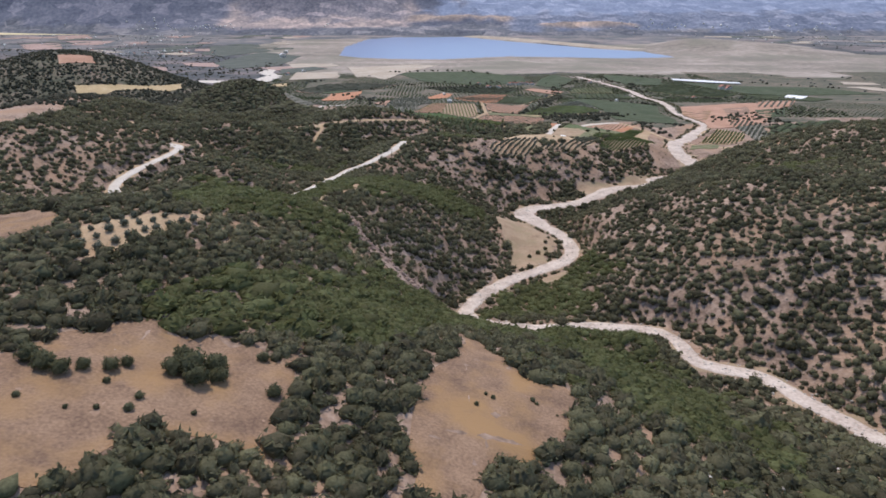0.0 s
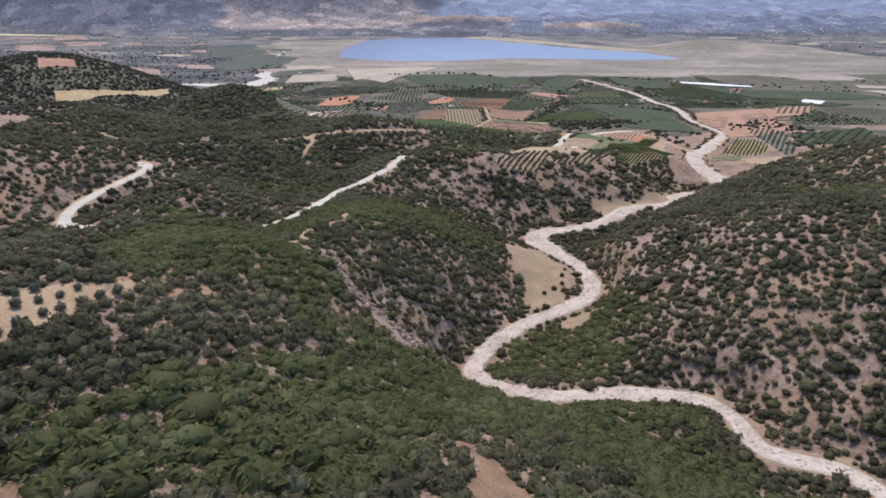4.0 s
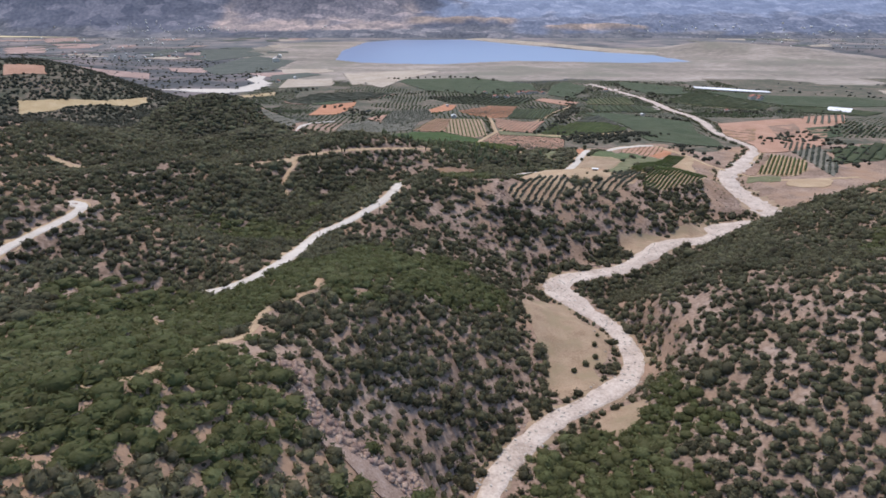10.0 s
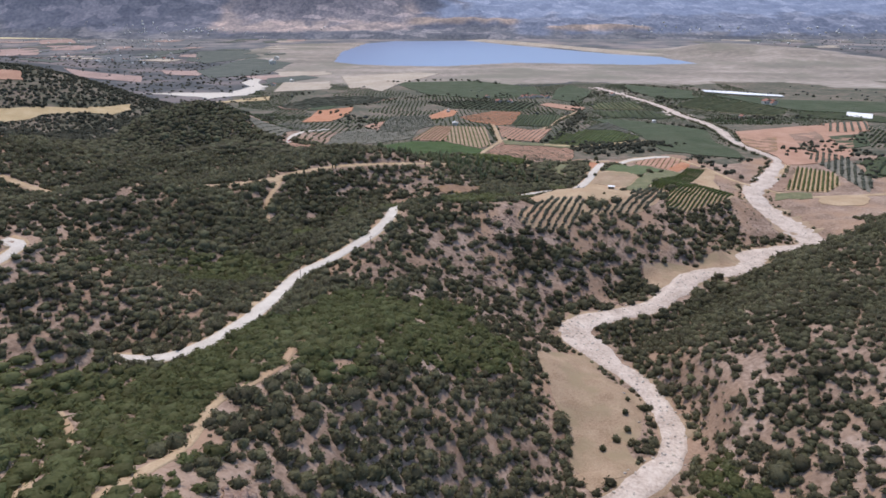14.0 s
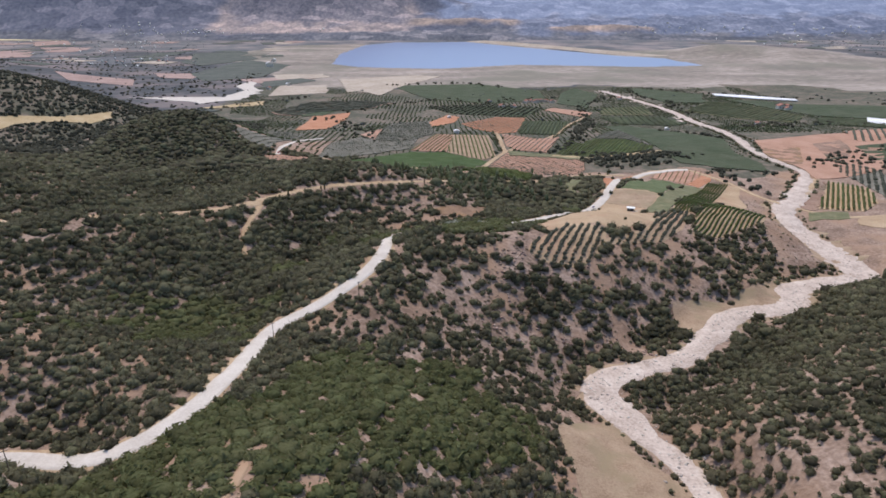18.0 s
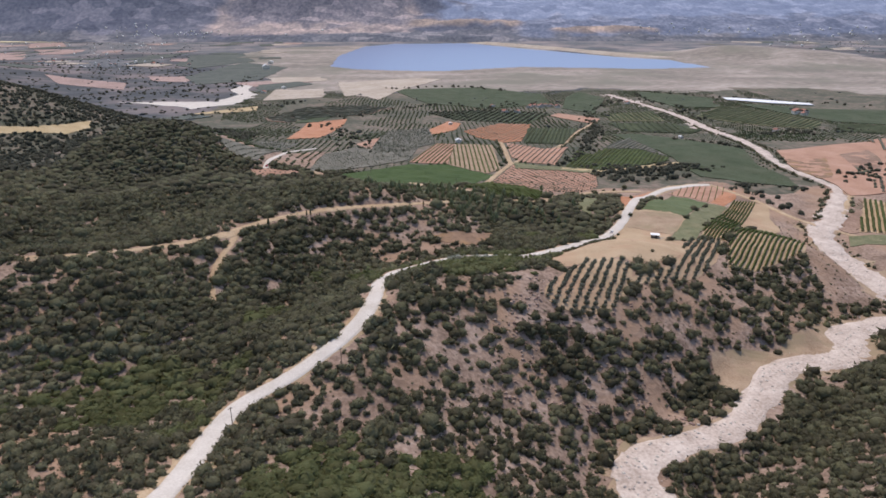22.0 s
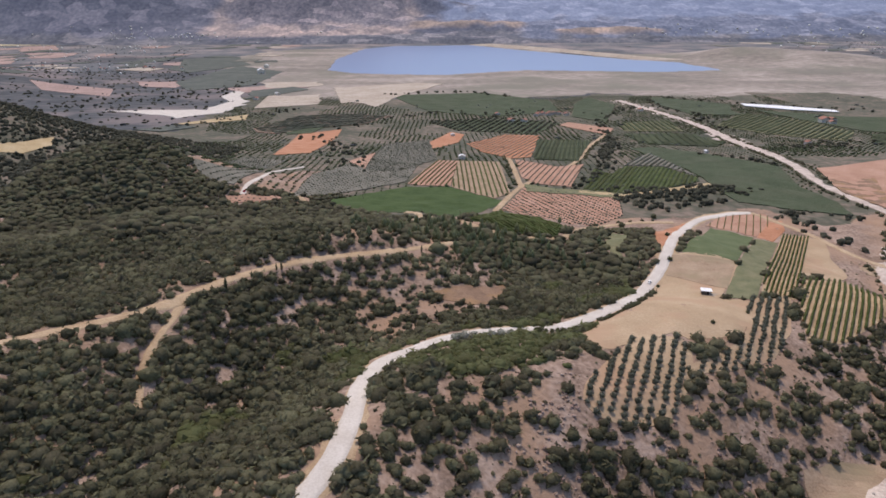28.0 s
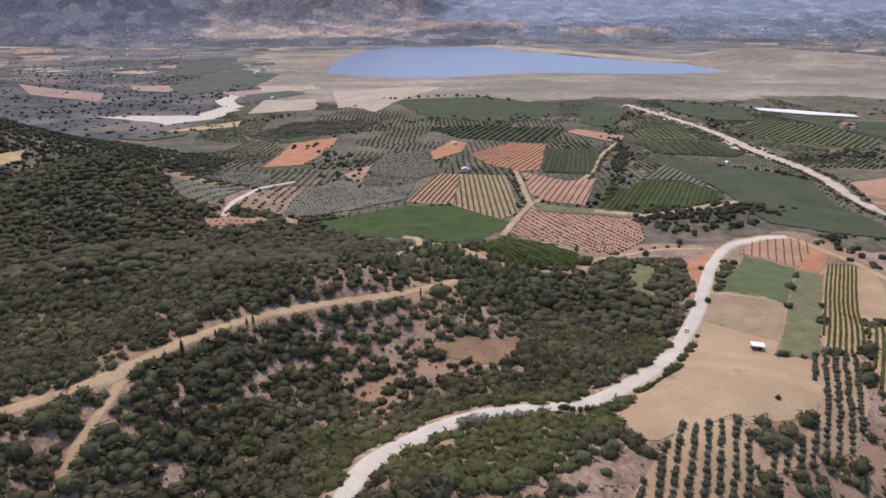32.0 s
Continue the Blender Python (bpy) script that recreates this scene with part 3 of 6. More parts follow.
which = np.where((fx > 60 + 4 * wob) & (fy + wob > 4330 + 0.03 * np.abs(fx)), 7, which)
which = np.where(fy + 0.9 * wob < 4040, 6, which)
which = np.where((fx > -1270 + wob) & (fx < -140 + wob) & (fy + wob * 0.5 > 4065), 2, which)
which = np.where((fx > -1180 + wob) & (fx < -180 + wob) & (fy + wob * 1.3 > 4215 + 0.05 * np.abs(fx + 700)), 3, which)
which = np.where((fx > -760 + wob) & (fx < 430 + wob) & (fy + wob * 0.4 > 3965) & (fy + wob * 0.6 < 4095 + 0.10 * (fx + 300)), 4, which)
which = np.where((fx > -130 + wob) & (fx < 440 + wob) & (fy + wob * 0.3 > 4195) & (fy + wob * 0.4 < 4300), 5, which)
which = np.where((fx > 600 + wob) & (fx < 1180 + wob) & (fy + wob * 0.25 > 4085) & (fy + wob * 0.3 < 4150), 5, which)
tone = np.concatenate([HAZED_LAND[which], np.array([0.85, 0.8, 0.8, 1.0, 1.0, 0.8, 0.9, 0.5])[which][:, :, None]], 2)
for _ in range(2):
    e = np.pad(tone, ((1, 1), (1, 1), (0, 0)), "edge")
    tone = (e[:-2, 1:-1] + e[2:, 1:-1] + e[1:-1, :-2] + e[1:-1, 2:] + 2 * e[1:-1, 1:-1]) / 6
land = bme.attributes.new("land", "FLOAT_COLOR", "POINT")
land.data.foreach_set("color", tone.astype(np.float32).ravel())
tagged(new("backdrop", bme), "mountains and plain beyond the lake, blue haze in their colour", "mountains", kind="structure")

# the dam: an earth bank with a pale stone face
dl = smooth_line([(150, 3905), (384, 3640), (540, 3420), (745, 3105), (1000, 2900), (1250, 2860)], 30)
dd = np.gradient(dl, axis=0)
dd /= np.linalg.norm(dd, axis=1)[:, None]
dn = np.column_stack([dd[:, 1], -dd[:, 0]])
taper = np.clip(np.minimum(np.arange(len(dl)), np.arange(len(dl))[::-1] * 0.25) / 5, 0.15, 1)
cols = [np.column_stack([dl + dn * o, -112 + h * taper]) for o, h in ((-30, 0), (-5, 13), (5, 13.2), (16, 8), (34, 0))]
v = np.stack(cols, 1).reshape(-1, 3)
i = np.arange(len(v)).reshape(len(dl), 5)
f = np.stack([i[:-1, :-1].ravel(), i[1:, :-1].ravel(), i[1:, 1:].ravel(), i[:-1, 1:].ravel()], 1)
tagged(new("dam", mesh_of("dam", v, f, SANDM, True)), "long low earth dam with a pale stone face", "dam", kind="structure")

# ---------------------------------------------------------------- fields
FIELDS = {}


def wavy(poly, step, amount):
    """The outline with more corners and a slightly uneven edge."""
    out = []
    for (ax, ay), (bx_, by_) in zip(poly, poly[1:] + poly[:1]):
        k = max(1, int(math.hypot(bx_ - ax, by_ - ay) / step))
        for t in range(k):
            out.append((ax + (bx_ - ax) * t / k, ay + (by_ - ay) * t / k))
    p = np.array(out)
    p = p + amount * np.column_stack([rough(p[:, 0], p[:, 1], step * 3, 2), rough(p[:, 0], p[:, 1], step * 3, 11)])
    return [tuple(q) for q in p]


def field(key, poly, material, label, category="field", lift=0.13, uneven=0.0, name="field"):
    """A patch of one surface that lies on the ground, with an edge that goes into the soil."""
    p = np.array(poly, float)
    far = p[:, 1].mean() > 980
    size = max(np.ptp(p[:, 0]), np.ptp(p[:, 1]))
    step = max(3.0, size / (60 if not far else 24))
    if uneven:
        poly = [tuple(q) for q in smooth_line(poly + poly[:1], 5)[:-1]] if not far else poly
        poly = wavy(poly, 4 if not far else 30, uneven)
    FIELDS[key] = poly
    bm = bmesh.new()
    bm.faces.new([bm.verts.new((x, y, 0)) for x, y in poly])
    lo, hi = p.min(0), p.max(0)
    for axis in (0, 1):
        no = (1, 0, 0) if axis == 0 else (0, 1, 0)
        for at in np.arange(lo[axis] + step / 2, hi[axis], step):
            bmesh.ops.bisect_plane(bm, geom=bm.verts[:] + bm.edges[:] + bm.faces[:], plane_co=(at if axis == 0 else 0, at if axis else 0, 0), plane_no=no)
    bmesh.ops.triangulate(bm, faces=bm.faces[:])
    co = np.array([v.co[:2] for v in bm.verts])
    z = ground_z(co[:, 0], co[:, 1]) + lift + (0.3 if far else 0) + (0.007 if far else 0.006) * len(FIELDS)
    for v, h in zip(bm.verts, z):
        v.co.z = h
    rim = [e for e in bm.edges if len(e.link_faces) == 1]
    got = bmesh.ops.extrude_edge_only(bm, edges=rim)
    for v in got["geom"]:
        if isinstance(v, bmesh.types.BMVert):
            v.co.z -= 0.5 if not far else 0.9
    if bm.faces and sum(f.normal.z for f in bm.faces) < 0:
        bmesh.ops.reverse_faces(bm, faces=bm.faces[:])
    return tagged(part(name, bm, material), label, category, kind="structure")


field("clearing", [(5, 197), (9, 199), (11, 190), (17, 182), (23, 163), (28, 160), (37, 159), (38, 150), (33, 135), (25, 126), (25, 123), (17, 122), (13, 120), (11, 114), (9, 108), (-2, 104), (-4, 111), (-6, 120), (-5, 132), (-5, 143), (0, 157), (6, 167), (6, 188)],
      STRAW, "clearing of dry tan grass among dense shrubs", "clearing", uneven=0.8, name="clearing")
field("west_clearing", [(-97, 119), (-91, 126), (-87, 135), (-78, 143), (-78, 148), (-74, 145), (-68, 151), (-66, 142), (-55, 146), (-51, 144), (-46, 148), (-41, 142), (-37, 150), (-38, 161), (-35, 165), (-34, 152), (-35, 142), (-33, 133), (-34, 124), (-32, 111), (-36, 106), (-40, 109), (-46, 110), (-50, 107), (-56, 108), (-58, 105), (-62, 96), (-62, 91), (-66, 86), (-71, 87), (-75, 84)],
      STRAW, "sloping clearing of dry tan and ochre grass", "clearing", uneven=0.8, name="clearing")
field("olive_terrace", [(-101, 176), (-96, 184), (-89, 195), (-84, 207), (-80, 227), (-87, 218), (-99, 212), (-106, 203), (-116, 200)], HAYM, "pale bare soil under rows of olive trees", "olive grove")
field("tan_terrace", [(-163, 223), (-143, 224), (-131, 218), (-124, 202), (-127, 197), (-135, 188), (-139, 186)], STRAW, "small tan fallow field on the ridge", uneven=0.6)
field("wedge", [(46, 475), (69, 490), (78, 466), (89, 450), (81, 421), (74, 416), (75, 401), (63, 396), (54, 390), (50, 403), (52, 422), (49, 442)], MEADOW, "flat dry meadow in the creek bend", "meadow", uneven=0.5, name="meadow")
field("bar", [(64, 372), (77, 383), (88, 383), (85, 370), (77, 360), (67, 362)], MEADOW, "small dry meadow beside the creek", "meadow", uneven=0.5, name="meadow")
field("creek_flat", [(135, 600), (154, 607), (176, 609), (156, 593), (136, 569), (133, 587)], MEADOW, "dry grassy flat above the creek", "meadow", uneven=0.7, name="meadow")
field("creek_flat_low", [(181, 619), (211, 632), (208, 617), (191, 605), (174, 605)], MEADOW, "dry straw-coloured flat by the creek", "meadow", uneven=0.7, name="meadow")
field("hay", [(59, 653), (81, 682), (101, 702), (131, 755), (146, 784), (179, 769), (154, 725), (147, 711), (161, 706), (138, 664), (122, 652), (105, 647), (99, 650), (78, 641), (64, 636)], HAYM, "mown tan hay field beside the gravel road", uneven=0.4)
field("hay_upper", [(146, 784), (180, 770), (157, 728), (135, 761)], MEADOW, "paler mown strip at the top of the hay field", lift=0.3)
field("green", [(211, 884), (233, 858), (181, 771), (152, 785)], GREENF, "green crop field next to the hay")
field("vine_red", [(234, 919), (273, 924), (273, 907), (236, 861), (210, 890)], PINKE, "pinkish tilled soil with young vine rows")
field("orange_plot", [(263, 901), (277, 904), (267, 879), (244, 851), (235, 858)], ORANGE, "small plot of bare orange earth")
field("strip", [(231, 852), (247, 850), (198, 768), (164, 709), (149, 714), (181, 769)], PALEG, "long pale green strip of low crop")
field("vine_east", [(261, 871), (279, 865), (206, 745), (185, 710), (171, 719), (208, 783)], TRACKM, "tan soil between rows of vines")
field("tan_strip", [(277, 863), (283, 852), (268, 817), (259, 783), (221, 763), (245, 812)], HAYM, "bare tan strip between the vineyards", uneven=0.4)
field("vine_point", [(205, 742), (249, 776), (251, 731), (233, 703), (192, 675), (169, 667), (181, 697)], TRACKM, "tan vineyard soil on the bluff")
field("olive_strip", [(163, 713), (183, 711), (164, 673), (142, 645), (120, 633), (102, 626), (97, 628), (126, 648), (137, 662)], HAYM, "bare pale soil between olive rows")
field("grove", [(79, 644), (101, 647), (102, 632), (95, 617), (83, 600), (71, 594), (61, 592), (52, 596), (51, 603), (61, 619)], HAYM, "bare pale soil of the olive grove", uneven=0.8)
field("hollow", [(-3, 724), (11, 732), (37, 738), (33, 723), (19, 711), (2, 716)], STRAW, "bare tan hollow in the woods", "clearing", uneven=4, name="clearing")
field("glade", [(123, 842), (130, 831), (114, 793), (112, 816)], PALEG, "small pale green glade", uneven=3)
field("roadside", [(153, 846), (196, 894), (154, 811), (140, 800)], ORANGE, "orange earth bank beside the road", uneven=2.5)
field("dark_green", [(-106, 966), (-34, 1020), (11, 1018), (58, 966), (37, 929), (13, 886), (-16, 922), (-58, 922)], MEADG, "even green crop field below the woods")
field("near_vines", [(20, 867), (49, 922), (92, 866), (82, 833), (44, 833)], MEADG, "pale soil under green vine rows")
field("red_rows", [(-32, 1030), (-3, 1152), (21, 1147), (10, 1019)], PINKE, "reddish tilled soil in rows")
field("yellow_rows", [(21, 1147), (68, 1139), (66, 992), (48, 975), (11, 1018)], MEADOW, "yellowish soil between vine rows")
field("red_upper", [(38, 1314), (101, 1413), (153, 1399), (109, 1172), (84, 1162), (54, 1217)], ORANGE, "orange-red tilled orchard soil")
field("pink_rows", [(88, 1155), (129, 1107), (161, 1120), (127, 1015), (94, 1030), (84, 1058)], PINKE, "pink soil with young orchard rows")
field("dark_orchard", [(143, 1354), (218, 1338), (159, 1140), (110, 1156)], DKGREEN, "dark green orchard block")
field("olive_red", [(81, 1015), (162, 973), (152, 920), (114, 875), (98, 885), (51, 932)], PINKE, "reddish soil under small olive trees")
field("orange_west", [(-26, 1294), (17, 1444), (38, 1416), (27, 1332), (-7, 1258)], ORANGE, "bright orange bare field")
field("orange_long", [(-204, 1193), (-221, 1426), (-161, 1479), (-157, 1396), (-163, 1216)], ORANGE, "long bright orange bare field")
field("grey_orchard", [(-134, 973), (-133, 1070), (-82, 1160), (-24, 1126), (-34, 1040), (-90, 997)], GREYG, "grey-green orchard floor")
field("grey_orchard_up", [(-76, 1308), (-16, 1362), (-3, 1159), (-46, 1085), (-81, 1095)], GREYG, "grey-green orchard floor")
field("west_orchard", [(-250, 1090), (-225, 1170), (-180, 1150), (-185, 1080), (-220, 1050)], GREYG, "grey orchard floor below the wooded hill")
field("upper_dark", [(-118, 1994), (109, 2035), (244, 1876), (237, 1697), (102, 1625), (-21, 1712)], DKGREEN, "dark green orchards at the edge of the lake bed")
field("mid_dark", [(-20, 1560), (110, 1600), (210, 1540), (150, 1420), (30, 1460)], DKGREEN, "dark green orchards in the plain")
field("east_earth", [(402, 1088), (507, 1135), (559, 1158), (573, 1086), (472, 930), (390, 888), (373, 888), (384, 930), (380, 971)], PINKE, "bare tan earth beyond the channel", uneven=6)
field("east_pink", [(390, 1040), (436, 1042), (401, 957), (382, 951), (377, 990)], STRAW, "bare pink field beside the channel", uneven=4)
field("ford_vines", [(381, 877), (408, 854), (386, 806), (358, 781), (324, 789)], TRACKM, "small vineyard plot by the channel")
field("ford_plot", [(312, 782), (345, 782), (337, 765), (302, 763)], PALEG, "tiny green plot beside the creek")
field("east_tan", [(347, 767), (370, 771), (387, 767), (368, 739), (341, 742), (335, 754)], HAYM, "pale tan field below the olive trees", uneven=1.0)
field("east_olives", [(443, 959), (461, 922), (429, 824), (397, 779), (408, 847), (416, 922)], GREYG, "dark olive grove floor")
field("east_green", [(511, 1050), (570, 1069), (530, 990), (485, 968)], DKGREEN, "dark green plot on the east rise")
field("east_rows", [(569, 1173), (663, 1211), (594, 1095), (530, 1075)], PINKE, "orange-pink plot with young rows")
field("east_bank", [(470, 1062), (520, 1090), (470, 985), (430, 965)], BROWNF, "bare brown bank on the east rise", uneven=5)
field("ford_brown", [(315, 798), (379, 876), (323, 789)], BROWNF, "bare brown earth by the ford", uneven=2)
field("sand_near", [(-386, 1776), (-261, 1840), (-281, 1952), (-411, 2011)], SANDM, "pale sandy field")
field("sand_mid", [(-277, 2179), (-112, 2106), (-123, 1895), (-216, 1855)], SANDM, "pale sandy field by the lake bed")
field("sand_river", [(-690, 1745), (-560, 1690), (-484, 1619), (-425, 1730), (-430, 1900), (-480, 1990), (-490, 2130), (-520, 2130), (-515, 1990), (-470, 1890), (-480, 1760), (-600, 1760)], GRAVEL, "white dry river bed", "river bed", uneven=12)
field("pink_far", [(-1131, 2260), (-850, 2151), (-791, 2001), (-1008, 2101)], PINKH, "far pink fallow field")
field("pink_hill", [(-600, 1090), (-556, 1110), (-538, 1081), (-580, 1052)], PINKE, "pinkish ploughed field on the hill")
field("yellow_hill", [(-528, 992), (-500, 1014), (-455, 1047), (-423, 1110), (-405, 1084), (-412, 1053), (-447, 1030), (-472, 997), (-481, 978), (-510, 959)], YELLOW, "golden stubble field on the wooded hill", uneven=6)
field("pink_left", [(-560, 2160), (-430, 2230), (-350, 2180), (-480, 2060)], PINKH, "pinkish fallow field by the river", uneven=8)
field("great_green", [(247, 1247), (281, 1257), (322, 1194), (370, 1099), (346, 1009), (352, 956), (343, 917), (306, 933), (266, 960), (263, 1001), (268, 1050), (262, 1116), (252, 1183)], DKGREEN, "large even dark green orchard block")
field("green_strip", [(83, 1027), (111, 1008), (174, 997), (162, 974), (82, 1000)], PALEG, "narrow pale green strip of crop")
field("pale_rows", [(204, 1113), (257, 1196), (264, 1058), (245, 1106)], GREYG, "greyish young orchard rows")
field("east_vines", [(136, 1004), (169, 1097), (177, 1066), (203, 1105), (243, 1100), (262, 1050), (259, 1034), (225, 1012), (193, 994), (160, 990)], DKGREEN, "dark green vineyard with an ochre verge")
field("verge", [(132, 1003), (170, 986), (212, 1004), (263, 1027), (266, 1018), (214, 995), (169, 977), (130, 994)], YELLOW, "ochre earth verge below the vineyard", "verge", uneven=1.5)
field("rows_north", [(309, 1527), (400, 1559), (388, 1437), (294, 1442)], PALEG, "pale green vine plot in the plain")
field("dark_top", [(290, 1827), (343, 1937), (370, 1795), (289, 1540), (244, 1617)], DKGREEN, "dark green orchards near the lake bed")
field("tan_top", [(202, 1508), (223, 1544), (284, 1470), (259, 1405)], PINKE, "tan fallow field between orchards")
field("dark_far_east", [(487, 1929), (544, 1878), (610, 1790), (570, 1690), (568, 1622), (474, 1643), (458, 1818)], DKGREEN, "dark green orchards beyond the channel")
field("vines_far_east", [(464, 1496), (575, 1655), (639, 1545), (645, 1414), (580, 1318), (511, 1392)], PALEG, "pale green vine plots in rows")
field("dark_by_cover", [(620, 1702), (735, 1595), (900, 1560), (960, 1420), (736, 1380), (671, 1424), (640, 1549)], DKGREEN, "dark green orchards beside the white cover")
field("east_plot", [(600, 1300), (660, 1395), (740, 1360), (760, 1260), (680, 1180)], DKGREEN, "dark orchard plot on the east plain")
field("dark_upper", [(285, 1412), (387, 1414), (401, 1309), (368, 1262), (285, 1296)], DKGREEN, "dark green orchard block below the stripes")
field("plot_east", [(472, 911), (592, 956), (560, 870), (429, 832)], DKGREEN, "dark green plot on the east side")
field("tan_wedge", [(-105, 1146), (-81, 1214), (-82, 1101)], PINKE, "small tan wedge between the orchards")
field("terraces", [(-314, 1483), (-268, 1645), (-148, 1677), (-92, 1635), (-132, 1536), (-199, 1492), (-264, 1425)], BROWNF, "reddish-brown terraced plots", uneven=8)
field("terrace_green", [(-258, 1511), (-229, 1553), (-187, 1526), (-206, 1436), (-238, 1425)], DKGREEN, "small dark green plot among terraces", uneven=3)
field("west_grove", [(-227, 985), (-203, 1010), (-182, 1060), (-184, 970), (-207, 962)], GREYG, "grey grove floor on the slope")
field("pink_plot", [(-187, 944), (-147, 971), (-138, 962), (-177, 931)], PINKE, "pale pink plot with small trees")
field("straw_strip", [(-457, 1549), (-368, 1673), (-352, 1598), (-442, 1536)], YELLOW, "straw-coloured strip of field")
field("pink_river", [(-871, 2329), (-720, 2349), (-702, 2180), (-804, 2212)], PINKH, "pinkish fallow field by the river", uneven=6)
field("scarp", [(-49, 324), (-44, 326), (-38, 313), (-28, 310), (-21, 306), (-12, 311), (-4, 316), (-9, 295), (-17, 290), (-26, 294), (-31, 293), (-38, 301)], ROCK, "bare pink rock scarp above the creek", "scarp", uneven=1.4, name="scarp")

pool = field("pool", [(636, 1800), (690, 1766), (767, 1680), (757, 1648), (690, 1690), (628, 1760)], WHITE, "long white plastic crop cover", "crop cover", lift=1.6, name="crop_cover")
for key, poly in (("cover_a", [(739, 1386), (758, 1343), (692, 1242), (694, 1314)]),):
    field(key, poly, WHITE, "pale plastic tunnels in rows", "crop cover", lift=1.2, name="crop_cover")
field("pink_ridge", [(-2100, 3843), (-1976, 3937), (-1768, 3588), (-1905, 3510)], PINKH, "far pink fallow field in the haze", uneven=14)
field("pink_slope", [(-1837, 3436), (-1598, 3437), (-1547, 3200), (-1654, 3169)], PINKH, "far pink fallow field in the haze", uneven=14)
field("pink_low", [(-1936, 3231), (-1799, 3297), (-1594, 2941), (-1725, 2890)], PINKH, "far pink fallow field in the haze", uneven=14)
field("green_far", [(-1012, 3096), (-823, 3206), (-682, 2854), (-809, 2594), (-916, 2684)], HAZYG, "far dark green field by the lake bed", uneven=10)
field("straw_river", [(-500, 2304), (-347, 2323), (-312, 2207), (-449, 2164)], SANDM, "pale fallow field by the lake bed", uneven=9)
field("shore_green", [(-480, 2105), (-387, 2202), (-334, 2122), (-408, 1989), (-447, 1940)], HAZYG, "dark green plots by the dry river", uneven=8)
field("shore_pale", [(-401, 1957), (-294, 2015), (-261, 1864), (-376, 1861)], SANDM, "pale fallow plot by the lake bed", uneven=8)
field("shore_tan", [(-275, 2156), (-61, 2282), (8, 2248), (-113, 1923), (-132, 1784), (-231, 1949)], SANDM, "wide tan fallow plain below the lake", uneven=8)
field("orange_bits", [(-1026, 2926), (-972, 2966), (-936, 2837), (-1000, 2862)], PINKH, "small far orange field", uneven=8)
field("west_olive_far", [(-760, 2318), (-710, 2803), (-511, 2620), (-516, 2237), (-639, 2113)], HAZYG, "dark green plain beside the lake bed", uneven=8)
# more fallow and sown plots on the far plain
rnd = random.Random(11)
for _ in range(240):
    x, y = rnd.uniform(-2300, 2300), rnd.uniform(1350, 3900)
    if abs(x) > y * 0.72 + 60 or (-650 < x < 1250 and y > 1950) or (-450 < x < 1000 and y < 2300) or (x > 0 and 2300 < y < 3300) or (-1250 < x < -600 and y < 2450):
        continue
    w, h, t = rnd.uniform(40, 120), rnd.uniform(50, 150), rnd.uniform(-0.5, 0.5)
    poly = [(x + a * w * math.cos(t) - b * h * math.sin(t), y + a * w * math.sin(t) + b * h * math.cos(t)) for a, b in ((-0.5, -0.5), (0.5, -0.45), (0.55, 0.5), (-0.45, 0.55))]
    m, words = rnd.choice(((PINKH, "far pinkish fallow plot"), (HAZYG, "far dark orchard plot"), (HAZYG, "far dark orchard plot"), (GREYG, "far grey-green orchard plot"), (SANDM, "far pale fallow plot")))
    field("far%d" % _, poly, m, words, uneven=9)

# ---------------------------------------------------------------- plants
rng = np.random.RandomState(5)


def sphere(sub):
    bm = bmesh.new()
    bmesh.ops.create_icosphere(bm, subdivisions=sub, radius=1)
    v, f = np.array([p.co[:] for p in bm.verts]), np.array([[p.index for p in q.verts] for q in bm.faces])
    bm.free()
    return v, f


def tuft(sub, lumps, leaves, leaf, cut=-0.45, flat=0.85):
    """A rounded, lumpy crown of radius 1 about the origin, with loose leaf clumps over it."""
    v, f = sphere(sub)
    dirs = rng.randn(lumps, 3)
    dirs /= np.linalg.norm(dirs, axis=1)[:, None]
    r = 0.72 + 0.36 * np.exp(-(1 - v @ dirs.T) * 7).max(1) + 0.09 * rng.randn(len(v))
    v = v * r[:, None] * (1, 1, flat)
    f = f[v[f][:, :, 2].mean(1) > cut]
    used = np.unique(f)
    remap = np.zeros(len(v), int)
    remap[used] = np.arange(len(used))
    v, f = v[used], remap[f]
    if leaves:
        p = v[f[rng.randint(len(f), size=leaves)]]
        w = rng.dirichlet((1, 1, 1), leaves)
        c = (p * w[:, :, None]).sum(1) * (0.96 + 0.16 * rng.rand(leaves, 1))
        v = v * 0.88
        a = rng.randn(leaves, 3, 3) * leaf
        lv = (c[:, None] + a).reshape(-1, 3)
        f = np.concatenate([f, len(v) + np.arange(leaves * 3).reshape(-1, 3)])
        v = np.concatenate([v, lv])
    return v, f


